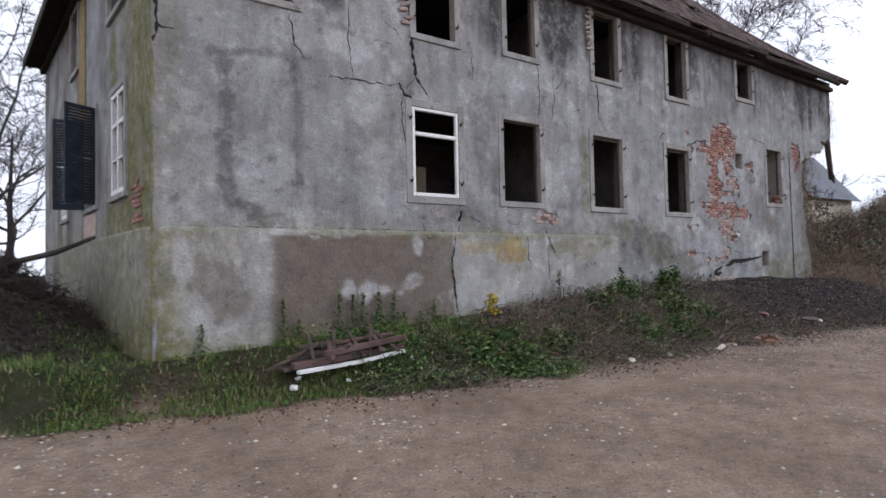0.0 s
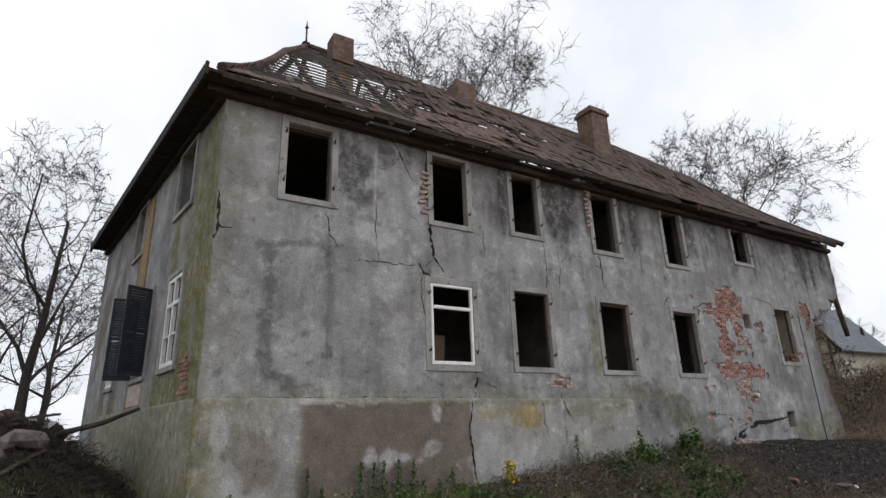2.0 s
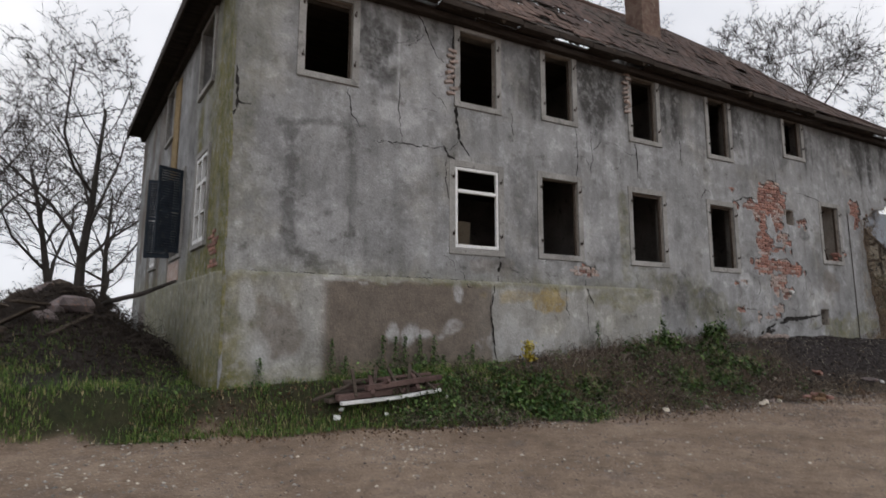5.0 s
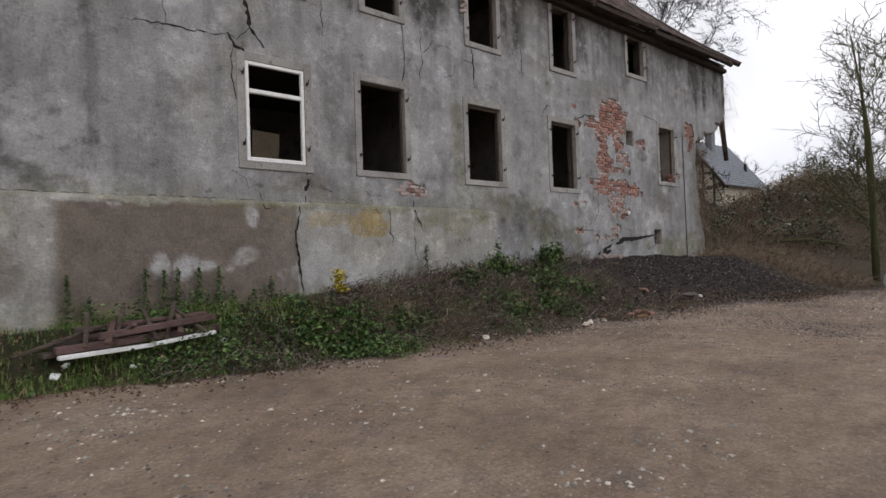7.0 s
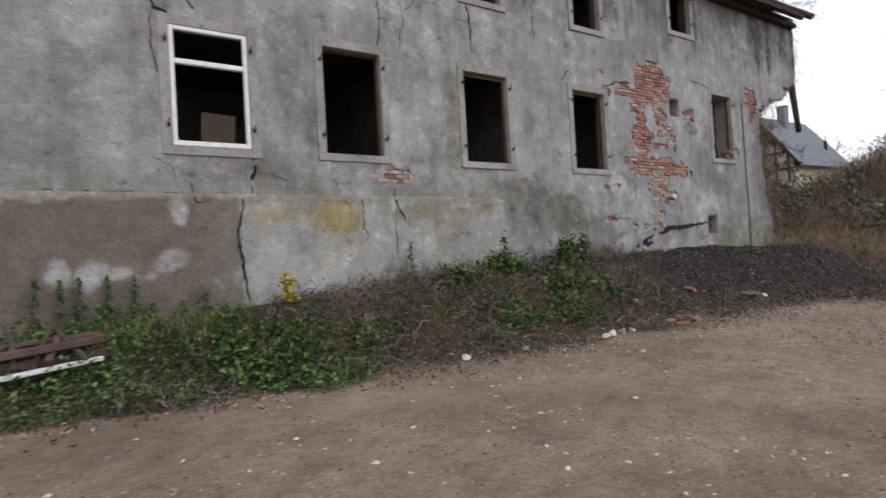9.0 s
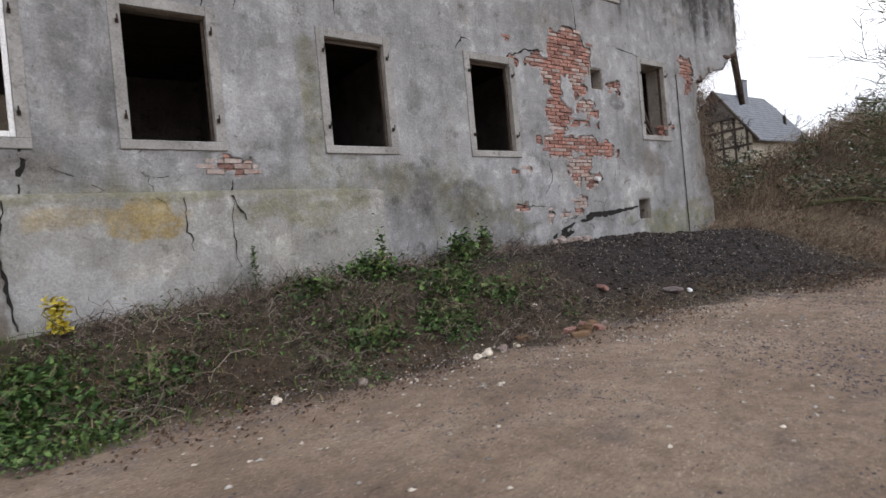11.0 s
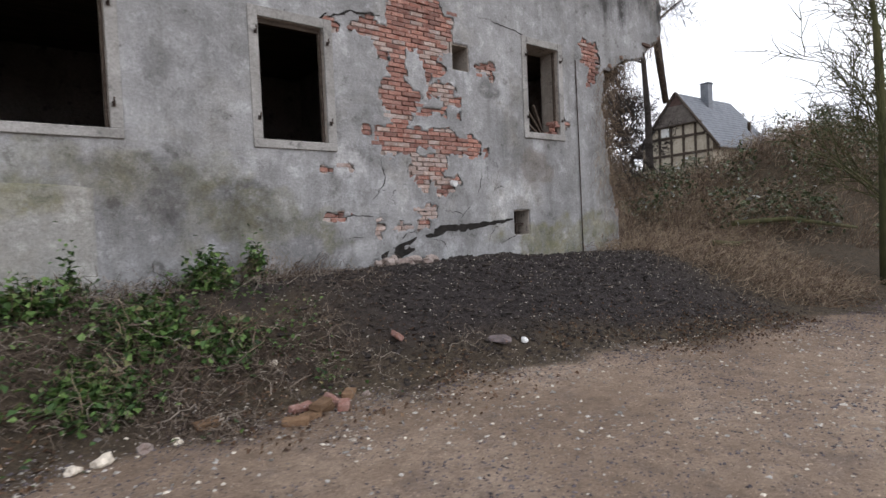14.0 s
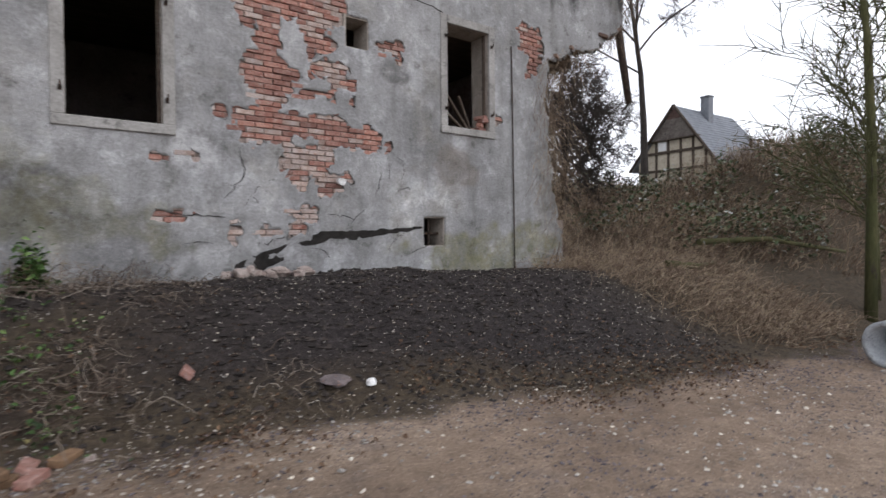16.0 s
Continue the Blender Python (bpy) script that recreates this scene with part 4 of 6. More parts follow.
for r in range(ROWS_N):
    v = r / ROWS_N
    (y0, z0), (y1, z1) = slope_pt(v), slope_pt(v + 1 / ROWS_N)
    pitch = math.degrees(math.atan2(z1 - z0, y1 - y0))
    lo, hi = hip_l(v), hip_r(v)
    for k in range(int((hi - lo) / 0.182)):
        x = lo + 0.1 + k * 0.182 + (r % 2) * 0.09
        bare_end = float(smooth((5.6 - x + 1.2 * v + 1.6 * (float(fbm(x * 0.9, v * 5, 56)) - 0.5)) / 0.7)) * (v > 0.05)
        runs = 0.55 * float(vnoise(x * 1.5, r * 0.75, 55)) + 0.45 * float(vnoise(x * 2.6 + 31 * r, r * 7.3, 57))
        thr = 0.6 - 0.1 * math.exp(-((x - 8.5) / 3.0) ** 2) + 0.1 * float(smooth((x - 12) / 5)) + 0.12 * abs(v - 0.45)
        if rng.random() < 0.93 * bare_end or runs > thr or rng.random() < 0.03:
            continue
        sagz = -0.10 * math.sin(x * 0.55) * math.sin(v * 3)
        m = Matrix.Translation((x + rng.normal(0, 0.006), y0, z0 + sagz + 0.03 + rng.normal(0, 0.006))) @ Matrix.Rotation(radians(pitch - 90 + 2.5 + rng.normal(0, 0.9)), 4, "X") @ Matrix.Rotation(radians(rng.normal(0, 1.6)), 4, "Y")
        put_tile(m, x < 9.5 and v < 0.36)
    # end slope
    ex0 = Vector((hip_l(v), y0, z0))
    far = Vector((-0.85 + (4.1 + 0.85) * v, 21.4 + (RIDGE_Y - 21.4) * v, z0))
    n = int((far - ex0).length / 0.19)
    d = (far - ex0).normalized() if n else Vector((0, 1, 0))
    for k in range(n):
        if rng.random() < 0.06 + 0.8 * float(smooth((v - 0.25) / 0.2)):
            continue
        p = ex0 + d * (0.1 + k * 0.19)
        m = Matrix.Translation((p.x, p.y, p.z - 0.06)) @ Matrix.Rotation(math.atan2(d.y, d.x) + math.pi, 4, "Z") @ Matrix.Rotation(math.atan2(z1 - z0, 4.0 / ROWS_N) - math.pi / 2 + rng.normal(0, 0.025), 4, "X")
        put_tile(m, False)
    # sparse back slope
    for k in range(int((hi - lo) / 0.19)):
        x = lo + 0.1 + k * 0.19
        if float(gone(x * 0.7 + 40, v)) < 1.2 - 0.8 * float(smooth((x - 15) / 6)):
            continue
        m = Matrix.Translation((x, 2 * RIDGE_Y - y0, z0 + 0.03)) @ Matrix.Rotation(math.pi, 4, "Z") @ Matrix.Rotation(radians(pitch - 87), 4, "X")
        put_tile(m, False)
ob = link("tiles", np_mesh("tiles", np.concatenate(verts), faces, M_tile), roof)
tagged(ob, "many old brown clay tiles", kind="stuff")
# rafters and battens
for side in (1, -1):
    for i in range(22):
        x = 1.0 + i * 1.05
        vmax = min(1.0, (x - 0.72) / 3.38 if x < 4.1 else 1.0, (23.75 - x) / 4.75 if x > 19 else 1.0)
        if vmax < 0.05:
            continue
        bm = bmesh.new()
        pr = [slope_pt(vmax * j / 6) for j in range(7)]
        add_tube(bm, [(x, y if side == 1 else 2 * RIDGE_Y - y, z - 0.13) for y, z in pr], [0.085] * 7, 4)
        part("rafter", bm, M_oldwood, roof)
for r in range(ROWS_N):
    y, z = slope_pt((r + 0.85) / ROWS_N)
    for yy in (y, 2 * RIDGE_Y - y) if r % 4 == 0 else (y,):
        part("batten", box(hip_l(r / ROWS_N) + 0.1, hip_r(r / ROWS_N) - 0.1, yy - 0.02, yy + 0.02, z - 0.04, z - 0.014), M_batten, roof)
bm = bmesh.new()
add_tube(bm, [(4.0, RIDGE_Y, RIDGE_Z + 0.06), (9, RIDGE_Y, RIDGE_Z - 0.02), (14, RIDGE_Y, RIDGE_Z + 0.03), (19.1, RIDGE_Y, RIDGE_Z)], [0.11] * 4, 8)
part("ridge", bm, M_tile, roof, "mossy clay ridge tiles")
for a, b in (((0.72, 8.66, EAVE_Z), (4.1, RIDGE_Y, RIDGE_Z)), ((23.75, 8.66, EAVE_Z), (19, RIDGE_Y, RIDGE_Z)), ((-0.85, 21.3, EAVE_Z), (4.1, RIDGE_Y, RIDGE_Z))):
    bm = bmesh.new()
    pp = []
    for j in range(9):
        v = j / 8
        z = slope_pt(v)[1]
        pp.append((a[0] + (b[0] - a[0]) * v, a[1] + (b[1] - a[1]) * v, z + 0.03 + rng.normal(0, 0.012)))
    add_tube(bm, pp, [0.1] * 9, 7)
    part("hip", bm, M_tile, roof, "line of broken clay hip tiles")
# eaves: boarded soffit, wall plate and ragged fascia along the front and the end wall
for i in range(22):
    x0 = 0.74 + i * 1.0
    x1 = min(x0 + 0.99, 23.7)
    dz = float(rng.normal(0, 0.018))
    for y0, y1, z0, z1 in ((8.64, 8.7, 8.0 + dz, 8.13 + dz), (8.71, 8.93, 8.05 + dz, 8.08 + dz), (8.935, FY + 0.04, 8.06 - dz, 8.09 - dz)):
        if rng.random() < 0.9:
            part("eaves_board", box(x0, x1, y0, y1, z0, z1, bevel=0.006), M_rot_shade, roof)
bm = bmesh.new()
add_box(bm, 0.55, 23.4, 9.0, FY - 0.005, 7.9, 8.04, bevel=0.015)
part("wall_plate", bm, M_rot_shade, roof, "dark timber eaves beam")
part("soffit", box(-0.5, elen + 0.1, 0.0, 0.5, 8.05, 8.12, EM, 0.01), M_rot_shade, roof, "rotten boarded soffit of the end wall")
part("fascia", box(-0.55, elen + 0.15, 0.502, 0.56, 7.93, 8.2, EM, 0.01), M_rot_shade, roof, "ragged dark fascia board")
part("wall_plate", box(0.0, elen, 0.004, 0.14, 7.86, 8.045, EM, 0.01), M_rot_shade, roof, "dark timber eaves beam")
# finial
bm = bmesh.new()
add_tube(bm, [(4.1, RIDGE_Y, RIDGE_Z), (4.1, RIDGE_Y, RIDGE_Z + 0.15), (4.1, RIDGE_Y, RIDGE_Z + 0.16), (4.1, RIDGE_Y, RIDGE_Z + 0.75), (4.1, RIDGE_Y, RIDGE_Z + 0.8), (4.1, RIDGE_Y, RIDGE_Z + 0.86), (4.1, RIDGE_Y, RIDGE_Z + 1.1)], [0.16, 0.14, 0.035, 0.03, 0.07, 0.03, 0.008], 8)
part("finial", bm, M_iron, roof, "small iron ridge finial")


def chimney(x, y, w, d, z0, z1, mat, cap):
    c = new("chimney")
    c.parent = house
    bm = bmesh.new()
    z, prev = z0, None
    while z < z1:
        for dz, g in ((0, 0.012), (0.006, 0.0), (0.064, 0.0), (0.07, 0.012)):
            g += float(rng.uniform(0, 0.008))
            ring = [bm.verts.new((x + sx * (w / 2 - g), y + sy * (d / 2 - g), z + dz)) for sx, sy in ((-1, -1), (1, -1), (1, 1), (-1, 1))]
            if prev:
                for q in range(4):
                    bm.faces.new((prev[q], prev[(q + 1) % 4], ring[(q + 1) % 4], ring[q]))
            else:
                bm.faces.new(ring[::-1])
            prev = ring
        z += 0.078
    bm.faces.new(prev)
    part("shaft", bm, mat, c)
    if cap:
        part("cap", box(x - w / 2 - 0.07, x + w / 2 + 0.07, y - d / 2 - 0.07, y + d / 2 + 0.07, z - 0.3, z - 0.16, bevel=0.01), M_chimney, c)
    for bx in (-0.3, 0.1):
        part("brick", box(x + bx * w, x + bx * w + 0.22, y - 0.1, y + 0.02, z + 0.002, z + 0.07, bevel=0.006), M_chimney, c)


chimney(5.0, 14.2, 0.72, 0.62, 9.0, 13.1, M_ochre, False)
chimney(5.0, 14.2, 0.72, 0.62, 13.26, 14.25, M_chimney, False)
chimney(10.3, 14.9, 0.9, 0.7, 12.0, 14.65, M_chimney, False)
chimney(15.6, 13.2, 0.95, 0.8, 11.5, 14.15, M_chimney, True)

# ---- end wall: windows and shutters ----
for i, (x0, x1, z0, z1) in enumerate(EOPEN):
    w = new("window")
    w.parent = house
    bm = rim(x0 + 0.01, x1 - 0.01, z0 + 0.01, z1 - 0.01, 0.11, -0.05, 0.03)
    bmesh.ops.transform(bm, matrix=EM @ Matrix.Scale(-1, 4, (0, 1, 0)), verts=bm.verts)
    bmesh.ops.recalc_face_normals(bm, faces=bm.faces)
    part("surround", bm, M_surround, w)
    if i in (0, 4):
        bm = bmesh.new()
        mid_x, tz = (x0 + x1) / 2, z0 + (z1 - z0) * 0.66
        for b in ((x0 + 0.02, x0 + 0.1, z0 + 0.02, z1 - 0.02), (x1 - 0.1, x1 - 0.02, z0 + 0.02, z1 - 0.02), (mid_x - 0.04, mid_x + 0.04, z0 + 0.02, z1 - 0.02)):
            add_box(bm, b[0], b[1], -0.04, 0.03, b[2], b[3], EM)
        for z in (z0 + 0.03, tz, z1 - 0.1, (z0 + tz) / 2):
            add_box(bm, x0 + 0.02, x1 - 0.02, -0.03, 0.028, z, z + (0.03 if z == (z0 + tz) / 2 else 0.07), EM)
        part("window_frame", bm, M_white, w, "white painted casement frame")
    if i == 1:
        for hinge, ang in ((x0 - 0.05, 112), (x1 + 0.05, 68)):
            sh = new("shutter")
            sh.parent = house
            sm = EM @ Matrix.Translation((hinge, 0.06, 0)) @ Matrix.Rotation(radians(ang), 4, "Z")
            bm = bmesh.new()
            for a, b, c, d in ((0, 0.06, z0, z1), (0.5, 0.56, z0, z1), (0.06, 0.5, z0, z0 + 0.08), (0.06, 0.5, z1 - 0.08, z1), (0.06, 0.5, (z0 + z1) / 2 - 0.04, (z0 + z1) / 2 + 0.04)):
                add_box(bm, a, b, -0.02, 0.02, c, d, sm)
            part("shutter_frame", bm, M_shutter, sh, "faded dark blue shutter frame")
            for k in range(30):
                z = z0 + 0.1 + k * 0.058
                if abs(z - (z0 + z1) / 2) < 0.06 or z > z1 - 0.1:
                    continue
                part("slat", box(0.06, 0.5, -0.004, 0.004, z - 0.033, z + 0.033, sm @ Matrix.Translation((0, 0, z)) @ Matrix.Rotation(radians(35), 4, "X") @ Matrix.Translation((0, 0, -z))), M_shutter, sh)


part("infill", box(5.1, 5.85, 0.0, 0.03, 5.1, 7.7, EM), M_ochre, house, "ochre infill showing through fallen render")
part("infill", box(4.0, 5.3, 0.0, 0.02, 2.5, 2.95, EM), M_brick_pale, house, "bare brick below a shutter")
for k in range(9):
    for i in range(3):
        if rng.random() < 0.7:
            part("brick", box(-0.1, 0.1, -0.03, 0.02, -0.032, 0.032, EM @ Matrix.Translation((0.55 + 0.22 * i + 0.1 * (k % 2), 0.0, 2.55 + 0.077 * k)), 0.006), M_brick, house)

# ---- bare trees ----
def tree(name, x, y, h, r, seed, label, lean=(0, 0), levels=5, bark=None, fork=0.35, spread=0.55, z=None, twigs=1.0, thin=None):
    rr = random.Random(seed)
    t = tagged(new(name), label, "tree")
    z = float(ground_z(x, y)) - 0.1 if z is None else z
    trunk, crown = bmesh.new(), bmesh.new()

    def grow(p, d, length, rad, lev):
        n = 5 if lev == 0 else (4 if lev < 3 else 3)
        pts, rads = [p.copy()], [rad]
        for i in range(n):
            d = (d + Vector((rr.gauss(0, 1), rr.gauss(0, 1), rr.gauss(0, 0.5) + (0.25 if lev == 0 else 0.02))) * ((0.06 if thin is None else 0.025) if lev == 0 else 0.16)).normalized()
            p = p + d * length / n
            pts.append(p.copy())
            rads.append(rad * (1 - (0.78 if lev == 0 else 0.65) * (i + 1) / n))
        add_tube(trunk if lev == 0 else crown, pts, rads, (9, 6, 5, 3, 3, 3)[lev], lev == 0)
        if lev >= levels:
            return
        kids = (6, 6, 5, 6, 5)[min(lev, 4)] if lev else (9 if thin is None else 14)
        kids = max(2, round(kids * (twigs if lev >= 3 else 1)))
        for k in range(kids):
            f = fork + (1 - fork) * (k + rr.random()) / kids if lev == 0 else 0.2 + 0.8 * (k + rr.random()) / kids
            f = min(f, 0.999)
            i = min(int(f * n), n - 1)
            q = pts[i].lerp(pts[i + 1], f * n - i)
            up = (pts[i + 1] - pts[i]).normalized()
            side = up.orthogonal().normalized()
            side.rotate(Matrix.Rotation(k * 2.4 + rr.random() * 1.2, 3, up))
            ang = spread * rr.uniform(0.6, 1.4)
            nd = (up * math.cos(ang) + side * math.sin(ang)).normalized()
            rad_here = rads[i] * (1 - (f * n - i)) + rads[i + 1] * (f * n - i)
            grow(q, nd, length * rr.uniform(0.4, 0.68) * (0.5 if thin and lev == 0 else 1) * (0.9 if lev else (1.15 - 0.55 * f)), max(rad_here * (thin if thin and lev == 0 else rr.uniform(0.4, 0.65)), (0.017 if h > 20 else 0.012) if h > 9 else 0.01), lev + 1)
    grow(Vector((x, y, z)), Vector((lean[0], lean[1], 1)).normalized(), h * 0.66, r, 0)
    part("trunk", trunk, bark or M_bark, t)
    part("crown", crown, M_twig if bark is None else bark, t)
    return t


tree("bare_tree", -2.6, 25, 15.5, 0.24, 4, "tall bare winter tree beside the house", (-0.03, 0), fork=0.3, spread=0.75, twigs=0.7)
tree("bare_tree", -5.2, 41, 17, 0.3, 5, "bare winter tree with spreading limbs", (-0.02, 0), fork=0.35, spread=0.7, twigs=0.6)
tree("bare_tree", -2.9, 38, 14, 0.24, 6, "bare winter tree behind the house", (0.03, 0), fork=0.3, spread=0.7, twigs=0.6)
tree("bare_tree", -8.5, 36, 17, 0.3, 16, "bare winter tree with spreading limbs", (0.03, 0), fork=0.35, spread=0.7, twigs=0.6)
tree("bare_tree", 14.2, 27, 31, 0.36, 8, "tall bare tree rising behind the roof", (0.02, 0), fork=0.5, spread=0.7)
tree("bare_tree", 18.6, 27, 36, 0.42, 9, "tall bare tree rising behind the roof", (0.02, 0), fork=0.5, spread=0.75)
tree("bare_tree", 37.2, 25, 26, 0.34, 10, "tall bare tree rising behind the roof", (0.01, 0), fork=0.5, spread=0.75)
tree("bare_tree", 48.5, 25, 27, 0.34, 11, "tall bare tree rising behind the roof", (-0.01, 0), fork=0.55, spread=0.7)
tree("bare_tree", 31.5, 16.5, 7.0, 0.13, 12, "dark tangled bare tree beside the ruined end", (-0.1, 0.1), fork=0.1, spread=1.0)
tree("bare_tree", 24.6, 12.0, 5.0, 0.1, 22, "dark tangled bare tree beside the ruined end", (0.1, 0.0), fork=0.1, spread=1.0)
tree("bare_tree", 27.5, 14.2, 6.5, 0.1, 19, "dark tangled bare tree beside the ruined end", (-0.15, 0.1), fork=0.1, spread=1.0)
for i, (x, y, h, r, l) in enumerate(((25.4, 5.2, 13, 0.11, (0.01, 0.0)), (25.9, 5.35, 13, 0.09, (0.02, 0.01)), (25.6, 4.85, 12, 0.1, (0.02, -0.03)), (26.6, 5.0, 11, 0.08, (0.05, -0.01)), (27.2, 5.6, 11, 0.07, (0.0, 0.02)))):
    tree("bare_tree", x, y, h, r, 30 + i, "slim mossy bare tree at the foot of the bank", l, 3, M_mossbark, fork=0.2, spread=0.6, thin=0.22)
tree("bare_tree", 66, 26, 11, 0.2, 13, "distant bare tree on the bank", (0, 0), 4)
tree("bare_tree", 58, 17, 8, 0.15, 14, "distant bare tree on the bank", (0, 0), 4)
tree("bare_tree", 52, 12, 7, 0.13, 15, "distant bare tree on the bank", (0, 0), 4)

# ---- half-timbered house on the rise ----
far_house = tagged(new("timbered_house"), "small half-timbered house with grey tiled roof behind scrub", "house")
HM = Matrix.Translation((50.4, 24.15, 7.2)) @ Matrix.Rotation(radians(-2), 4, "Z")
WR, WL, RH, RL = 3.0, 3.5, 4.1, 8.0   # half widths, ridge height and length


def rake(z):
    """Half widths of the gable at height z over the eaves."""
    return WR * (1 - z / RH), WL * (1 - z / RH)


def gable_slice(name, z_low, z_top, x0, x1, mat, label, inset=0.0):
    (a0, b0), (a1, b1) = rake(z_low), rake(z_top)
    bm = bmesh.new()
    vs = [bm.verts.new(HM @ Vector((x, y, z))) for x in (x0, x1) for y, z in ((-a0 + inset, z_low), (b0 - inset, z_low), (max(b1 - inset, 0.02), z_top), (min(-a1 + inset, -0.02), z_top))]
    for f in ((0, 3, 2, 1), (4, 5, 6, 7), (0, 1, 5, 4), (1, 2, 6, 5), (2, 3, 7, 6), (3, 0, 4, 7)):
        bm.faces.new([vs[k] for k in f])
    bmesh.ops.recalc_face_normals(bm, faces=bm.faces)
    part(name, bm, mat, far_house, label)


part("wall", box(0.3, RL + 0.8, -WR + 0.35, WL - 0.35, -4.5, 0.1, HM), M_cream, far_house)
gable_slice("gable", 0.1, RH - 0.2, 0.3, 0.5, M_cream, "cream gable infill", 0.2)
for k in range(9):
    z = 1.75 + 0.235 * k
    gable_slice("gable_board", z, z + 0.25, 0.12 - 0.012 * k + 0.004, 0.27 - 0.006 * k, M_gable if k < 6 else M_redwood, "", 0.12)
part("pent_board", box(0.0, 0.29, -1.9, 2.1, 1.66, 1.74, HM), M_oldwood, far_house)
for y in (-2.3, -1.35, -0.4, 0.6, 1.6, 2.5):
    zt = min(1.64, RH * (1 - abs(y) / (WR if y < 0 else WL)) - 0.3)
    part("beam", box(0.22, 0.298, y - 0.08, y + 0.08, -0.4, zt, HM), M_oldwood, far_house)
    part("beam", box(0.22, 0.298, y - 0.08, y + 0.08, -3.0, -0.62, HM), M_oldwood, far_house)
for z in (-0.6, 0.72):
    part("beam", box(0.2, 0.296, -WR * (1 - max(z, 0) / RH) + 0.4, WL * (1 - max(z, 0) / RH) - 0.4, z, z + 0.18, HM), M_oldwood, far_house)
part("window", box(0.2, 0.29, 0.75, 1.4, 0.95, 1.6, HM), M_white, far_house)
N_COURSE = 20
for side, half in ((-1, WR), (1, WL)):
    for k in range(N_COURSE):
        t0, t1 = k / N_COURSE, (k + 1.08) / N_COURSE
        e0, e1 = RL + 1.0 - 1.0 * t0, RL + 1.0 - 1.0 * min(t1, 1)
        y0, y1, za, zb = side * (half + 0.25) * (1 - t0), side * (half + 0.25) * (1 - min(t1, 1)), -0.34 + (RH + 0.34) * t0, -0.34 + (RH + 0.34) * min(t1, 1)
        bm = bmesh.new()
        vs = [bm.verts.new(HM @ Vector(p)) for p in ((0, y0, za + 0.06), (e0, y0, za + 0.06), (e1, y1, zb), (0, y1, zb), (0, y0, za - 0.06), (e0, y0, za - 0.06), (e1, y1, zb - 0.1), (0, y1, zb - 0.1))]
        for f in ((0, 1, 2, 3), (7, 6, 5, 4), (0, 4, 5, 1), (2, 6, 7, 3), (1, 5, 6, 2), (0, 3, 7, 4)):
            bm.faces.new([vs[q] for q in f])
        bmesh.ops.recalc_face_normals(bm, faces=bm.faces)
        part("tile_course", bm, M_slate, far_house)
    bm = bmesh.new()
    add_tube(bm, [HM @ Vector((-0.03, side * (half + 0.27), -0.36)), HM @ Vector((-0.03, 0, RH + 0.02))], [0.11, 0.11], 4)
    part("verge_board", bm, M_oldwood, far_house, "dark timber verge board")
part("chimney", box(3.3, 3.95, -0.75, -0.1, RH - 1.0, RH + 0.95, HM, 0.02), M_slate, far_house)
part("chimney_cap", box(3.25, 4.0, -0.8, -0.05, RH + 0.955, RH + 1.06, HM, 0.02), M_slate, far_house)
part("vent_pipe", box(6.9, 7.1, -2.1, -1.9, 1.2, 2.1, HM, 0.02), M_iron, far_house)

# ---- pipe at the yard's edge ----
bm = bmesh.new()
n = 28
rings = []
a, b = Vector((21.5, 3.95, 0.27)), Vector((24.0, 2.9, 0.29))
d = (b - a).normalized()
q = d.to_track_quat("Z", "Y")
for p, r in ((a + d * 0.3, 0.22), (a, 0.22), (a, 0.29), (a + d * 0.18, 0.31), (a + d * 0.2, 0.28), (b, 0.28), (b, 0.22), (b - d * 0.3, 0.22)):
    rings.append([bm.verts.new(p + q @ Vector((math.cos(2 * math.pi * k / n) * r, math.sin(2 * math.pi * k / n) * r, 0))) for k in range(n)])
for u, w in zip(rings, rings[1:]):
    for k in range(n):
        bm.faces.new((u[k], u[(k + 1) % n], w[(k + 1) % n], w[k])).smooth = True
bm.faces.new(rings[0])
bm.faces.new(rings[-1][::-1])
bmesh.ops.recalc_face_normals(bm, faces=bm.faces)
tagged(part("drain_pipe", bm, M_concrete), "pale grey concrete pipe lying on gravel", "pipe")

# ---- loose plants and litter: built as arrays ----
def scatter_obj(name, verts, faces, material, label, category, smooth_shade=False):
    return tagged(link(name, np_mesh(name, verts, faces, material, smooth_shade)), label, category, kind="stuff")


def leaf_quads(p, size, r, up=0.6):
    """Folded leaves at points p: a rhombus bent along its rib."""
    n = len(p)
    a = r.uniform(0, 2 * math.pi, n)
    tilt = r.normal(0, 0.5, n)
    s = np.asarray(size) * r.uniform(0.6, 1.4, n)
    d = np.stack([np.cos(a) * np.cos(tilt), np.sin(a) * np.cos(tilt), np.sin(tilt)], 1)
    w = np.stack([-np.sin(a), np.cos(a), r.normal(0, 0.4, n)], 1)
    nrm = np.cross(d, w)
    nrm[:, 2] += up
    s = s[:, None]
    v = np.stack([p - d * s * 0.5, p + w * s * 0.36 + nrm * s * 0.08, p + d * s * 0.55 - nrm * s * 0.06, p - w * s * 0.36 + nrm * s * 0.08], 1).reshape(-1, 3)
    k = np.arange(n)[:, None] * 4
    return v, (k + np.array([[0, 1, 2, 3]]))


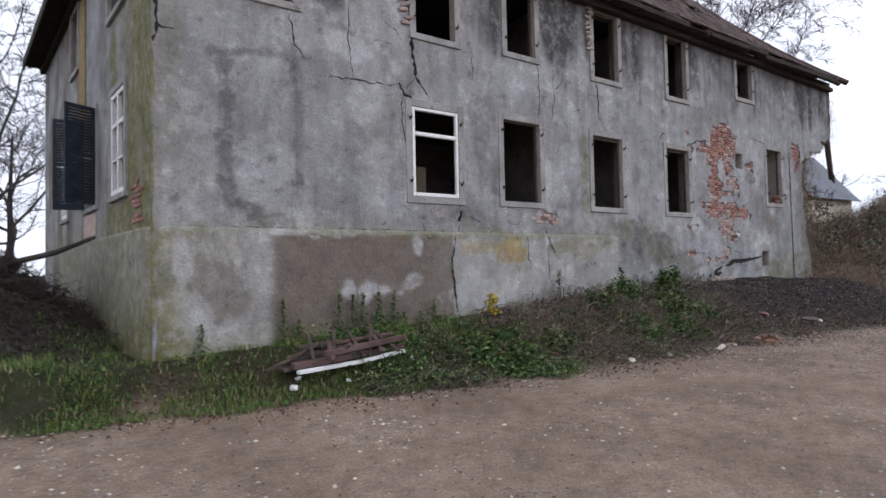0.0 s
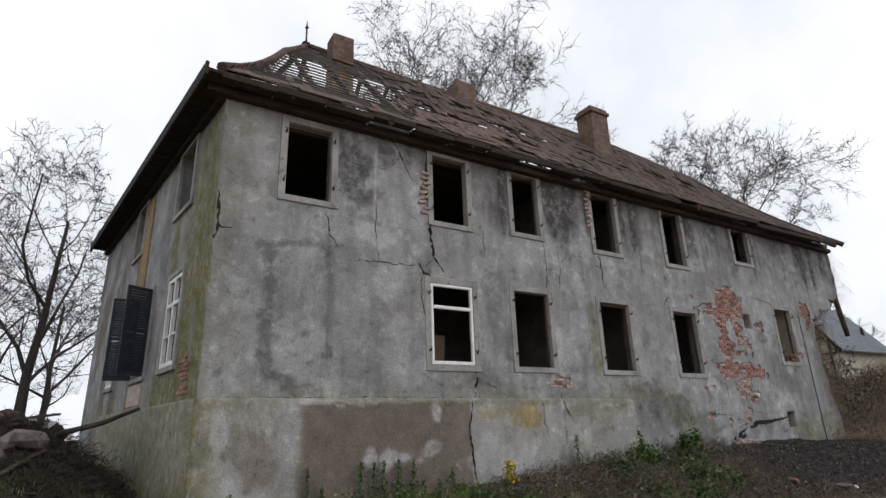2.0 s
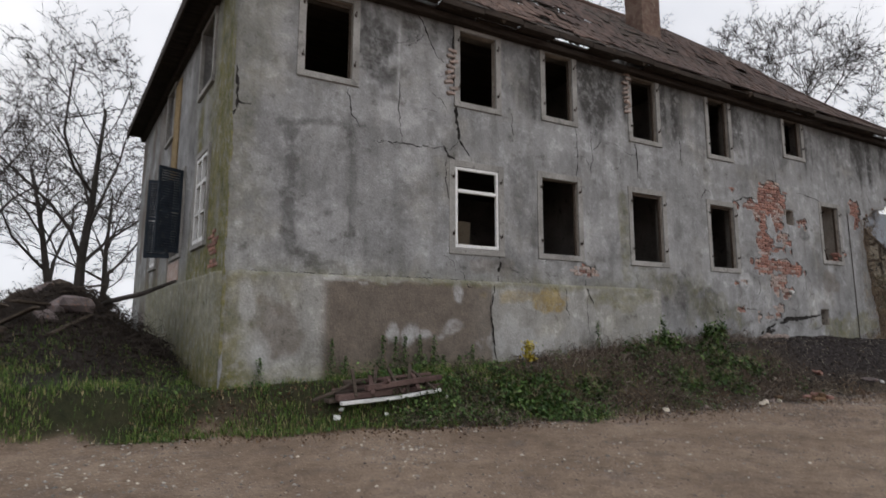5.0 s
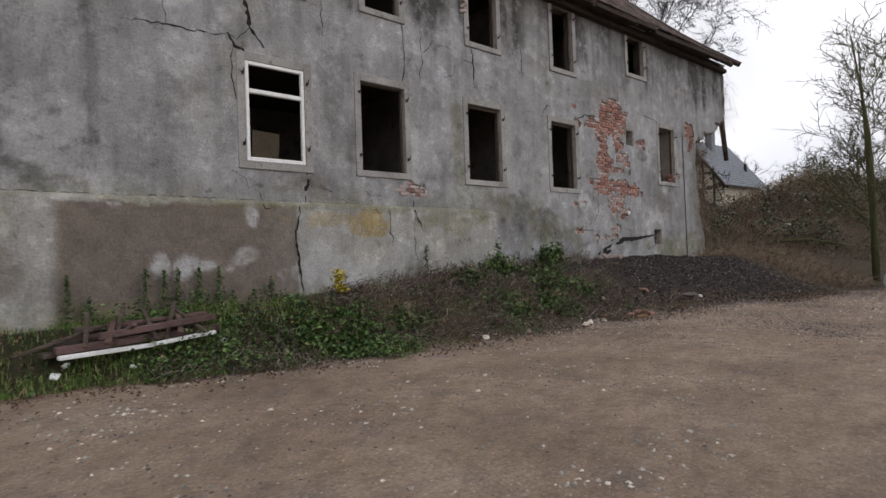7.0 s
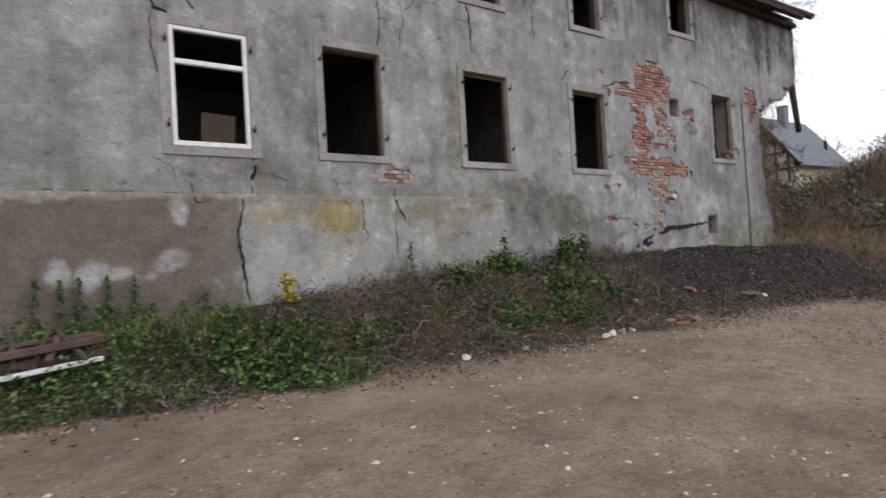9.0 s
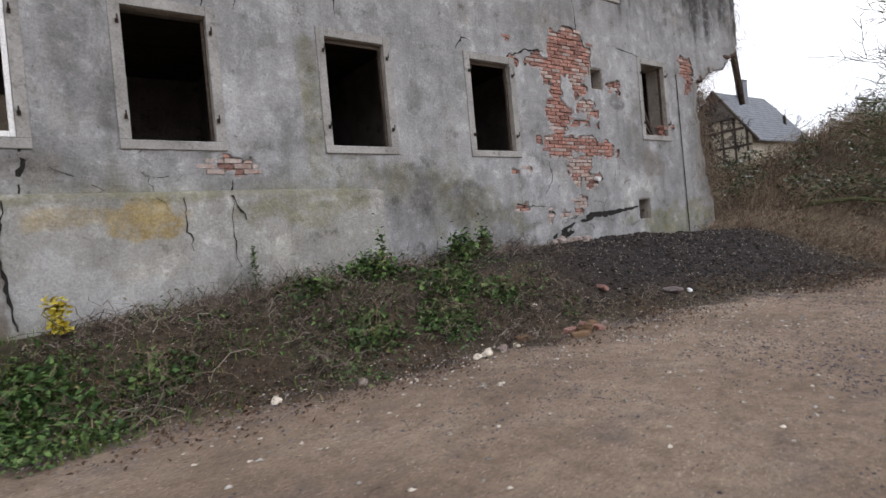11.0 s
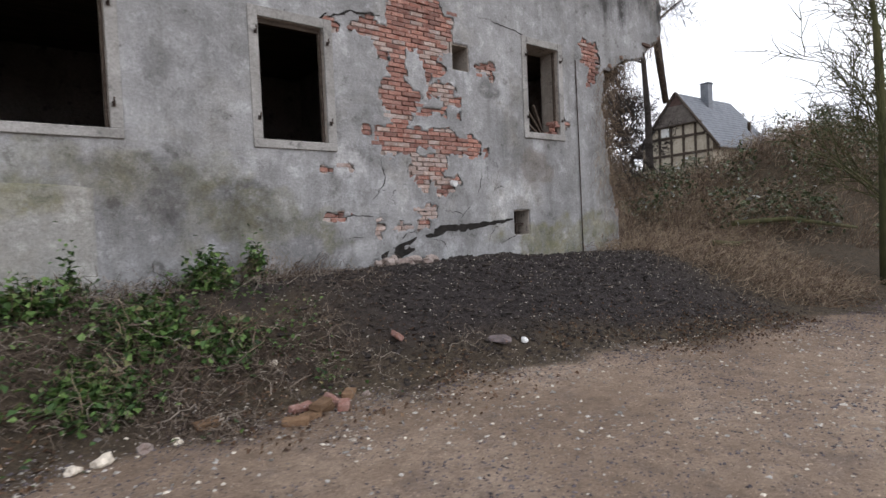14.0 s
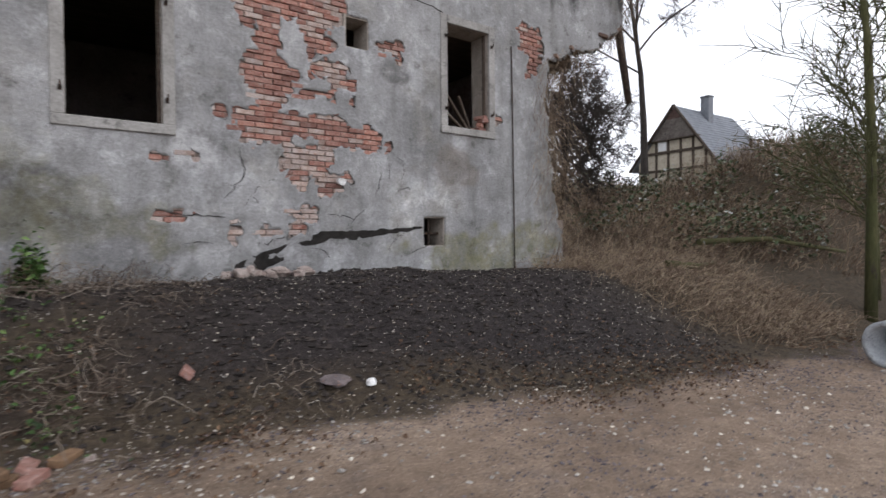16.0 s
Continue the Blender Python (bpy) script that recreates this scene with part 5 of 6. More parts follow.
def blades(p, height, r, lean=0.5, width=0.008):
    n = len(p)
    a = r.uniform(0, 2 * math.pi, n)
    h = np.asarray(height) * r.uniform(0.5, 1.3, n)
    l = np.abs(r.normal(0, lean, n)) * h
    c, s = np.cos(a), np.sin(a)
    w = np.stack([-s, c, 0 * s], 1) * (width * r.uniform(0.6, 1.5, n))[:, None]
    m = p + np.stack([c * l * 0.35, s * l * 0.35, h * 0.62], 1)
    t = p + np.stack([c * l, s * l, h * np.clip(1 - 0.25 * (l / (h + 1e-6)), 0.2, 1)], 1)
    v = np.stack([p - w, p + w, m + w * 0.7, m - w * 0.7, t], 1).reshape(-1, 3)
    k = np.arange(n) * 5
    f = [[i, i + 1, i + 2, i + 3] for i in k] + [[i + 3, i + 2, i + 4] for i in k]
    return v, f


def stems(p, length, r, rise=0.8, droop=0.6, rad=0.006, segs=5):
    """Thin three-sided canes that arch over."""
    n = len(p)
    a = r.uniform(0, 2 * math.pi, n)
    L = np.asarray(length) * r.uniform(0.5, 1.3, n)
    el = np.clip(r.normal(rise, 0.35, n), 0.0, 1.5)
    pts = []
    kink = r.normal(0, 0.06, (segs + 1, n, 3))
    for i in range(segs + 1):
        t = i / segs
        h = np.cos(el) * L * t
        pts.append(p + np.stack([np.cos(a) * h, np.sin(a) * h, np.sin(el) * L * t - droop * L * t * t], 1) + kink[i] * L[:, None] * (t > 0))
    pts = np.stack(pts, 1)
    rr = (rad * r.uniform(0.6, 1.5, n))[:, None, None]
    ring = []
    for k in range(3):
        b = a + k * 2.094
        ring.append(pts + np.stack([-np.sin(b), np.cos(b), 0.6 * np.cos(b * 1.0)], 1)[:, None, :] * rr * np.linspace(1, 0.4, segs + 1)[None, :, None])
    v = np.stack(ring, 2).reshape(-1, 3)
    f = []
    base = np.arange(n)[:, None, None] * (segs + 1) * 3 + np.arange(segs)[None, :, None] * 3
    for k in range(3):
        q = np.concatenate([base + k, base + (k + 1) % 3, base + 3 + (k + 1) % 3, base + 3 + k], 2)
        f.append(q.reshape(-1, 4))
    return v, np.concatenate(f)


def stones(p, size, r):
    n = len(p)
    o = np.array([(1, 0, 0), (-1, 0, 0), (0, 1, 0), (0, -1, 0), (0, 0, 1), (0, 0, -1)], float)
    q = o[None] * r.uniform(0.5, 1.3, (n, 6, 1)) + r.normal(0, 0.2, (n, 6, 3))
    q[:, :, 2] *= 0.55
    a = r.uniform(0, 6.28, n)
    c, s = np.cos(a)[:, None], np.sin(a)[:, None]
    q = np.stack([q[:, :, 0] * c - q[:, :, 1] * s, q[:, :, 0] * s + q[:, :, 1] * c, q[:, :, 2]], -1)
    v = (p[:, None, :] + q * np.asarray(size).reshape(-1, 1, 1)).reshape(-1, 3)
    t = np.array([(0, 2, 4), (2, 1, 4), (1, 3, 4), (3, 0, 4), (2, 0, 5), (1, 2, 5), (3, 1, 5), (0, 3, 5)])
    return v, (np.arange(n)[:, None, None] * 6 + t[None]).reshape(-1, 3)


def on_ground(x, y, dz=0.0):
    return np.stack([x, y, ground_z(x, y) + dz], 1)


def pick(n, x0, x1, y0, y1, r, want):
    """n random places in a box, kept with the chance that want(x, y) gives."""
    x, y = r.uniform(x0, x1, n), r.uniform(y0, y1, n)
    ok = r.random(n) < want(x, y)
    return x[ok], y[ok]


r = np.random.default_rng(11)


def verge(x, y):
    return smooth((y - road_edge(x) + (fbm(x * 1.1, y * 1.1, 5) - 0.5) * 1.3 + 0.1) / 0.3) * (y < FY - 0.15)


def clump(x, y, f, seed, cut=0.5, hard=6):
    return smooth((fbm(x * f, y * f, seed) - cut) * hard)


left_open = lambda x, y: (x < 0.6) | (y < FY - 0.15)
gx_, gy_ = pick(120000, -6, 9.5, 6.0, 11.5, r, lambda x, y: np.where(left_open(x, y), smooth((y - road_edge(x) + (fbm(x * 1.1, y * 1.1, 5) - 0.5) * 1.3 + 0.1) / 0.3), 0) * (0.12 + 0.88 * clump(x, y, 1.3, 12, 0.44)) * (1 - 0.88 * smooth((x - 5.6) / 1.8)) * (1 - 0.7 * smooth((y - 9.5) / 1.5)))
v, f = blades(on_ground(gx_, gy_, -0.01), 0.11, r, 0.7, 0.005)
scatter_obj("grass", v, f, M_grass, "short green and straw-tipped verge grass", "grass")
wx, wy = pick(52000, -1, 14.2, 6.0, 9.05, r, lambda x, y: verge(x, y) * clump(x, y, 1.3, 27, 0.45) * (0.35 + 0.65 * smooth((x - 2) / 2)) * (1 - 0.72 * smooth((x - 6.4) / 1.2)) * (1 - smooth((x - 12.6) / 1.2)))
hgt = r.random(len(wx)) ** 1.6 * (0.07 + 0.22 * clump(wx, wy, 2.1, 29, 0.42))
v, f = leaf_quads(on_ground(wx, wy, 0) + np.stack([0 * wx, 0 * wx, hgt], 1), 0.052, r)
scatter_obj("weeds", v, f, M_weed, "low green nettles and creeping weeds on the verge", "weeds")
# bushier leaf clumps against the wall
for cx, cy, cz, sp, n in ((10.5, 8.5, 0.25, 0.35, 700), (11.5, 7.9, 0.15, 0.4, 900), (12.3, 8.65, 0.35, 0.25, 700), (9.4, 8.3, 0.15, 0.3, 400), (11.0, 7.3, 0.12, 0.4, 900), (12.95, 8.85, 0.42, 0.14, 350), (10.9, 8.9, 0.5, 0.1, 160), (9.8, 7.4, 0.1, 0.35, 600), (6.1, 7.6, 0.1, 0.6, 1200), (7.4, 7.5, 0.1, 0.3, 500), (12.2, 7.6, 0.12, 0.3, 500)):
    q = np.stack([cx + r.normal(0, sp * 0.55, n), np.minimum(cy + r.normal(0, sp * 0.4, n), FY - 0.16), np.abs(r.normal(0, cz * 0.55, n))], 1)
    q[:, 2] += ground_z(q[:, 0], q[:, 1]) + 0.03
    v, f = leaf_quads(q, 0.085, r)
    scatter_obj("leafy_weed", v, f, M_weed, "dark green leafy weed clump by the wall", "weeds")
    v, f = stems(on_ground(cx + r.normal(0, sp * 0.5, 40), np.minimum(cy + r.normal(0, sp * 0.3, 40), FY - 0.2)), 0.6, r, 1.1, 0.4, 0.004)
    scatter_obj("weed_stems", v, f, M_dry, "thin brown weed stems", "weeds")
# upright sprigs along the plinth
for sx_ in (2.75, 3.0, 3.7, 3.95, 4.15, 4.45, 4.75, 4.95, 5.3, 1.55, 5.6, 8.9):
    h = float(r.uniform(0.25, 0.75))
    base = np.array([sx_, FY - 0.2, float(ground_z(sx_, FY - 0.2)) - 0.02])
    n = int(380 * h)
    t = r.random(n)
    q = base + np.stack([r.normal(0, 0.05, n) * (1.15 - t), r.normal(0, 0.03, n), t * h], 1)
    v, f = leaf_quads(q, 0.038, r, 0.2)
    sprig = tagged(new("weed_sprig"), "tall thin green weed sprig against the plinth", "weed", "sprigs along the plinth")
    link("leaves", np_mesh("leaves", v, f, M_weed), sprig)
    v, f = stems(base[None], h * 0.85, r, 1.5, 0.05, 0.006)
    link("stem", np_mesh("stem", v, f, M_dry), sprig)
# dry stalks on the verge
dx_, dy_ = pick(30000, 3.5, 15.5, 6.3, 9.0, r, lambda x, y: verge(x, y) * clump(x, y, 1.2, 44, 0.42) * 0.6 * (1 - 0.75 * smooth((x - 13.3) / 1)))
v, f = stems(on_ground(dx_, dy_, 0.0), 0.38, r, 0.45, 0.5, 0.0045)
scatter_obj("dry_stalks", v, f, M_litter, "matted pale dry stalks and bramble canes", "dry grass")
dx_, dy_ = pick(800, 8.0, 14, 8.6, 9.05, r, lambda x, y: 0.6 + 0 * x)
v, f = stems(on_ground(dx_, dy_, 0.0), 0.75, r, 0.9, 0.7, 0.004)
scatter_obj("bramble_canes", v, f, M_litter, "arching brown bramble canes at the wall foot", "bramble")

dx_, dy_ = pick(1500, 6.6, 13.6, 6.9, 9.0, r, lambda x, y: verge(x, y) * clump(x, y, 1.0, 144, 0.45))
v, f = stems(on_ground(dx_, dy_, 0.02), 0.65, r, 0.35, 0.35, 0.006)
scatter_obj("fallen_canes", v, f, M_litter, "pale fallen bramble canes across the verge", "bramble")

# ---- scrub on the bank ----
def bank_want(x, y):
    foot = np.where(x > 22, 7.6 - (x - 22) * 0.33, 7.6)
    return smooth((y - foot + (fbm(x * 0.6, y * 0.6, 88) - 0.5) * 2.0) / 1.2) * ~((x < 21.9) & (y > 9)) * smooth((x - 20.6 - 0.5 * np.clip(8.3 - y, 0, 2)) / 0.8)


bx, by = pick(42000, 20.8, 38, 3.5, 22, r, lambda x, y: bank_want(x, y) * (0.35 + 0.65 * clump(x, y, 0.5, 91, 0.42)) * np.clip(1.5 - (x - 20) / 16, 0.35, 1))
L = 0.7 + 0.55 * clump(bx, by, 0.4, 93, 0.45)
L = L * np.clip(0.35 + (by - (7.6 - np.clip(bx - 22, 0, 99) * 0.33)) / 3.0, 0.35, 1.25)
v, f = stems(on_ground(bx, by, -0.02), L, r, 0.85, 0.55, 0.0085)
scatter_obj("scrub_canes", v, f, M_dry, "tangled brown bramble and dead stalk thicket", "scrub")
bx, by = pick(14000, 21.5, 40, 4.5, 24, r, lambda x, y: bank_want(x, y) * clump(x, y, 0.45, 95, 0.45) * 0.8)
L = 0.7 + 0.6 * r.random(len(bx))
v, f = stems(on_ground(bx, by, 0.1), L, r, 1.25, 0.25, 0.005)
scatter_obj("bare_shrubs", v, f, M_dry, "grey bare shrub twigs on the bank", "scrub")
lx, ly = pick(60000, 22.0, 40, 4.8, 23, r, lambda x, y: bank_want(x, y) * clump(x, y * 1.6, 0.6, 97, 0.54, 9) * smooth((y - 7.6 + np.clip(x - 22, 0, 99) * 0.27) / 1.5))
lh = r.random(len(lx)) ** 0.7 * (0.35 + 0.75 * clump(lx, ly, 0.8, 98, 0.4))
v, f = leaf_quads(on_ground(lx, ly, 0.15) + np.stack([0 * lx, 0 * lx, lh * 0.9], 1), 0.11, r)
scatter_obj("bramble_leaves", v, f, M_ivy, "dark bramble leaves covering the bank, some whitened as painted gloss", "bramble")
# tall thicket on the crest
cx_, cy_ = pick(7000, 29, 46, 5, 19, r, lambda x, y: smooth((y - 8 + (x - 30) * 0.15) / 2) * clump(x, y, 0.35, 99, 0.42))
v, f = stems(on_ground(cx_, cy_, 0.0), 0.8 + 1.2 * smooth((9.5 - cy_) / 4), r, 1.25, 0.2, 0.008, 6)
scatter_obj("thicket", v, f, M_dry, "brown bare thicket along the top of the bank", "scrub")
# dead grass spilling beside the heap and climbers on the broken end
ex, ey = pick(7000, 19.2, 24.5, 5.2, 9.0, r, lambda x, y: smooth((x - 19.6 - (y - 9) * 0.35 * -1 - 0.4) / 1.0) * smooth((y - road_edge(x) - 0.5) / 0.8))
v, f = stems(on_ground(ex, ey, 0.0), 0.8, r, 0.6, 0.55, 0.005)
scatter_obj("dead_grass", v, f, M_dry, "fallen straw-brown dead grass", "dry grass")
n = 2600
vz = r.uniform(0.8, 5.6, n)
q = np.stack([right_edge(vz) + 0.02 + np.abs(r.normal(0, 0.14, n)), FY + r.uniform(0.02, 0.6, n), vz], 1)
v, f = stems(q, 0.7, r, 0.2, 0.9, 0.005)
scatter_obj("climber", v, f, M_dry, "dead brown climber hanging down the broken wall end", "climber")
n = 500
vz = r.uniform(5.9, 8.0, n)
q = np.stack([right_edge(vz) + r.normal(0.1, 0.1, n), FY + r.uniform(0.02, 0.5, n), vz], 1)
v, f = stems(q, 0.55, r, 0.0, 1.0, 0.005)
scatter_obj("hanging_climber", v, f, M_dry, "dead climber stems hanging from the eaves end", "climber")

# ---- stones, chips, fallen leaves ----
def yard(x, y):
    return (1 - smooth((y - road_edge(x) - 0.35) / 0.5))


px_, py_ = pick(64000, -3, 24, 1.6, 8.5, r, lambda x, y: yard(x, y) * (0.12 + 0.55 * clump(x, y, 0.7, 51, 0.5)))
v, f = stones(on_ground(px_, py_, 0.002), 0.004 + 0.026 * r.random(len(px_)) ** 5, r)
scatter_obj("pebbles", v, f, M_stone, "pale pebbles scattered on the earth yard", "pebbles")
px_, py_ = pick(60000, 4, 25, 2.0, 7.6, r, lambda x, y: np.exp(-((y - road_edge(x) - 0.15) / 0.35) ** 2) * (0.3 + 0.7 * clump(x, y, 0.8, 53, 0.45)) + 0.55 * clump(x, y, 0.55, 54, 0.56, 9) * yard(x, y) * smooth((x - 9) / 3) + 0.7 * smooth((x - 18.5) / 2) * yard(x, y) * clump(x, y, 0.4, 57, 0.42))
v, f = stones(on_ground(px_, py_, 0.002), 0.007 + 0.016 * r.random(len(px_)) ** 2, r)
scatter_obj("gravel_chips", v, f, M_chip, "mauve-grey gravel chips along the yard edge", "gravel")
px_, py_ = pick(26000, 12.8, 21.5, 5.2, 9.05, r, lambda x, y: np.exp(-((x - 17.0) / 3.8) ** 6) * smooth((y - road_edge(x) - 0.3) / 0.5))
v, f = stones(on_ground(px_, py_, 0.0), 0.008 + 0.05 * r.random(len(px_)) ** 5, r)
scatter_obj("soil_clods", v, f, surf("dark soil clod", (0.02, 0.017, 0.016), (0.055, 0.046, 0.042), None, 5, 40, 0.95, 0.4, 0.01, island=0.6), "dark crumbly clods on the soil heap", "soil")
px_, py_ = pick(16000, 6.5, 21, 5.6, 9.0, r, lambda x, y: 0.4 * verge(x, y))
v, f = stones(on_ground(px_, py_, 0.008), 0.006 + 0.012 * r.random(len(px_)) ** 2, r)
scatter_obj("rubble_bits", v, f, M_stone, "pale mortar bits in the soil", "rubble")
px_, py_ = pick(60000, -3, 24, 4.5, 9.0, r, lambda x, y: np.exp(-((y - road_edge(x) - 0.6) / 0.8) ** 2) * 0.6 * clump(x, y, 0.9, 63, 0.4))
v, f = leaf_quads(on_ground(px_, py_, 0.014), 0.042, r, 1.2)
scatter_obj("fallen_leaves", v, f, M_fallen, "brown fallen leaves along the verge", "leaves")


px_, py_ = pick(60000, 0, 23, 1.8, 7.5, r, lambda x, y: yard(x, y) * (0.12 + 0.8 * clump(x, y, 1.1, 151, 0.5, 9)) * (0.3 + 0.7 * smooth((x - 7) / 4)))
v, f = stones(on_ground(px_, py_, 0.001), 0.004 + 0.014 * r.random(len(px_)) ** 2, r)
scatter_obj("dark_chips", v, f, M_chip, "small dark chips scattered over the yard", "gravel")


# ---- loose things ----
def rock(name, x, y, s, mat, label, flat=0.7, seed=0, sink=0.2):
    bm = bmesh.new()
    bmesh.ops.create_icosphere(bm, subdivisions=2, radius=s)
    rr = random.Random(seed)
    off = Vector((rr.random() * 9, rr.random() * 9, 0))
    for v in bm.verts:
        v.co *= 0.75 + 0.6 * noise.noise(v.co / s * 0.9 + off)
        v.co.z *= flat
        v.co += Vector((x, y, float(ground_z(x, y)) + s * flat * (1 - sink) * 0.6))
    return tagged(part(name, bm, mat), label, "stone")


rock("white_stone", 15.75, 6.66, 0.07, M_foam, "white rounded stone lying on the soil", 0.75, 1)
rock("dark_stone", 15.4, 6.75, 0.2, M_chip, "flat dark slab of stone on the soil", 0.4, 2)
for i, (x, y, s) in enumerate(((11.2, 6.55, 0.09), (10.9, 6.5, 0.1), (10.7, 6.45, 0.08), (13.3, 6.6, 0.06), (11.45, 6.55, 0.06), (8.3, 6.7, 0.07), (9.2, 6.55, 0.08), (12.6, 7.35, 0.06))):
    rock("rubble_stone", x, y, s, M_stone if i % 3 else M_mortar, "pale rubble stone at the yard edge", 0.7, 10 + i)
M_rubble_brick = surf('dirty brown brick', (0.14, 0.085, 0.05), (0.22, 0.14, 0.085), (0.1, 0.08, 0.06), 8, 45, 0.95, 0.6, 0.01, vary=0.4)
for i, (x, y, a, tx, z, m) in enumerate(((12.55, 6.35, 20, 0, 0, 0), (12.75, 6.5, -15, 4, 0, 0), (12.95, 6.42, 60, 0, 0, 1), (12.7, 6.4, 35, 8, 0.075, 0), (12.9, 6.62, 80, 30, 0.03, 1), (12.4, 6.3, -30, 0, 0, 0), (12.6, 6.65, 10, 12, 0.0, 1), (13.15, 6.7, 50, 5, 0, 0), (14.1, 7.25, 75, 40, 0.02, 1), (11.75, 6.75, 10, 5, 0, 0))):
    b = part("loose_brick", box(-0.12, 0.12, -0.056, 0.056, 0, 0.068, bevel=0.008), M_brick if m else M_rubble_brick)
    b.matrix_basis = pose(x, y, float(ground_z(x, y)) + z - 0.006, tx, 0, a)
    tagged(b, "broken old brick in a small heap by the yard" if i < 8 else "single broken brick lying in the soil", "brick", "loose bricks")
# timber pile with a white strip beneath
def plank(x, y, z, l, w, t, yaw, pitch=0, roll=0, mat=None, label="red-brown painted timber length in a low pile", name="plank"):
    b = part(name, box(-l / 2, l / 2, -w / 2, w / 2, -t / 2, t / 2, bevel=min(0.008, t * 0.2)), mat or M_redwood)
    b.matrix_basis = pose(x, y, z, roll, pitch, yaw)
    return tagged(b, label, "plank", "timber pile")


def gz1(x, y):
    return float(ground_z(x, y))


g = gz1(3.4, 8.1) - 0.02
plank(3.48, 8.00, g + 0.13, 1.95, 0.14, 0.09, 8, -2)
plank(3.39, 8.25, g + 0.2, 1.78, 0.16, 0.07, 12, -3, 15)
plank(3.56, 8.40, g + 0.28, 1.61, 0.12, 0.05, 6, -1, 30, M_oldwood, "dark weathered board on a timber pile")
plank(3.31, 8.15, g + 0.06, 1.87, 0.2, 0.06, 10, -1, 0, M_oldwood, "dark weathered board on a timber pile")
plank(3.65, 7.87, g + 0.28, 1.44, 0.1, 0.08, 9, -4)
plank(3.09, 7.91, g + 0.26, 0.64, 0.07, 0.05, 75, -20, 0, M_redwood)
plank(3.22, 7.95, g + 0.22, 0.59, 0.07, 0.05, 110, 25, 0, M_redwood)
plank(3.90, 8.00, g + 0.28, 0.51, 0.07, 0.04, 80, -25, 0, M_redwood)
plank(2.58, 8.00, g + 0.2, 1.10, 0.05, 0.04, 28, -12, 0, M_oldwood, "grey broken batten leaning on a timber pile")
plank(3.05, 7.78, g + 0.04, 1.05, 0.09, 0.05, 9, -1, 0, M_foam, "white painted strip under a timber pile")
plank(3.95, 7.88, g + 0.09, 0.8, 0.08, 0.05, 11, -4, 0, M_foam, "white painted strip under a timber pile")
# near-black board added to paint the dark gaps between the timbers
plank(3.35, 8.05, g + 0.2, 1.7, 0.1, 0.05, 5, -3, 0, M_rot_shade, "dark weathered board on a timber pile")
plank(3.7, 8.2, g + 0.34, 1.3, 0.06, 0.05, 10, -2, 0, M_redwood)
for x, yaw, pitch in ((2.85, 80, -38), (3.2, 65, -48), (3.55, 95, -35), (3.8, 60, -52), (4.05, 120, -30)):
    plank(x, 8.05, g + 0.3, 0.62, 0.055, 0.04, yaw, pitch, 0, M_oldwood, "thin dark batten sticking out of a timber pile")
for i, (x, y, s) in enumerate(((2.5, 7.8, 0.08), (2.62, 7.95, 0.06), (4.45, 7.9, 0.05), (3.3, 7.76, 0.05))):
    rock("foam_lump", x, y, s, M_foam, "white lump of foam beside a timber pile", 0.7, 40 + i, 0.0)
# yellowed sapling by the wall
sap = tagged(new("yellow_plant"), "small upright plant with bright yellow leaves by the wall", "plant")
t = r.random(170)
q = np.array([6.58, 8.5, gz1(6.58, 8.5)]) + np.stack([r.normal(0, 0.055, 170) + 0.04 * (1 - t), r.normal(0, 0.05, 170), 0.06 + 0.4 * t], 1)
v, f = leaf_quads(q, 0.075, r, 0.2)
link("leaves", np_mesh("leaves", v, f, leaf_mat("yellow leaves", [(0, (0.3, 0.22, 0.02)), (0.6, (0.5, 0.4, 0.03)), (1, (0.55, 0.5, 0.12))])), sap)
v, f = stems(np.array([[6.58, 8.5, gz1(6.58, 8.5) - 0.02]]), 0.4, r, 1.5, 0.02, 0.006)
link("stem", np_mesh("stem", v, f, M_dry), sap)
# beam hanging off the broken end, jagged masonry and painted voids under the overhang
bm = bmesh.new()
add_tube(bm, [(23.45, 9.35, 6.9), (23.75, 9.4, 5.9), (24.1, 9.45, 4.75)], [0.1, 0.1, 0.085], 4)
tagged(part("hanging_beam", bm, M_oldwood, house), "dark broken beam hanging from the eaves")
for k in range(26):
    t = k / 25
    z = 5.1 + 1.15 * t
    x = float(right_edge(np.array(z))) - 0.06
    # two in three are near-black, standing for dark voids and roof timbers
    part("brick", box(-0.12, 0.12, -0.06, 0.06, -0.034, 0.034, pose(x + float(rng.uniform(-0.12, 0.14)), FY + float(rng.uniform(-0.02, 0.4)), z + float(rng.uniform(-0.02, 0.05)), 0, float(rng.uniform(-12, 12)), float(rng.uniform(-30, 30))), 0.008), M_rot_shade if k % 3 else M_chimney, house)
# heap of broken boards and branches beside the end wall
for i in range(16):
    x, y = float(r.uniform(-3.6, -1.2)), float(r.uniform(10.8, 15.0))
    l = float(r.uniform(0.8, 2.4))
    b = part("broken_board", box(-l / 2, l / 2, -0.07, 0.07, -0.018, 0.018, bevel=0.004), M_oldwood)
    b.matrix_basis = pose(x, y, gz1(x, y) + 0.1, float(r.uniform(-30, 30)), float(r.uniform(-28, 12)), float(r.uniform(-70, 70)))
    tagged(b, "dark broken board on a rubble heap", "board", "boards on the heap")
for i in range(9):
    x, y = float(r.uniform(-3.4, -0.4)), float(r.uniform(10.6, 14.5))
    rock("rubble_block", x, y, float(r.uniform(0.15, 0.4)), (M_chip, M_rot_shade, M_oldwood)[i % 3], "rough rubble block on a dark heap", 0.7, 60 + i)
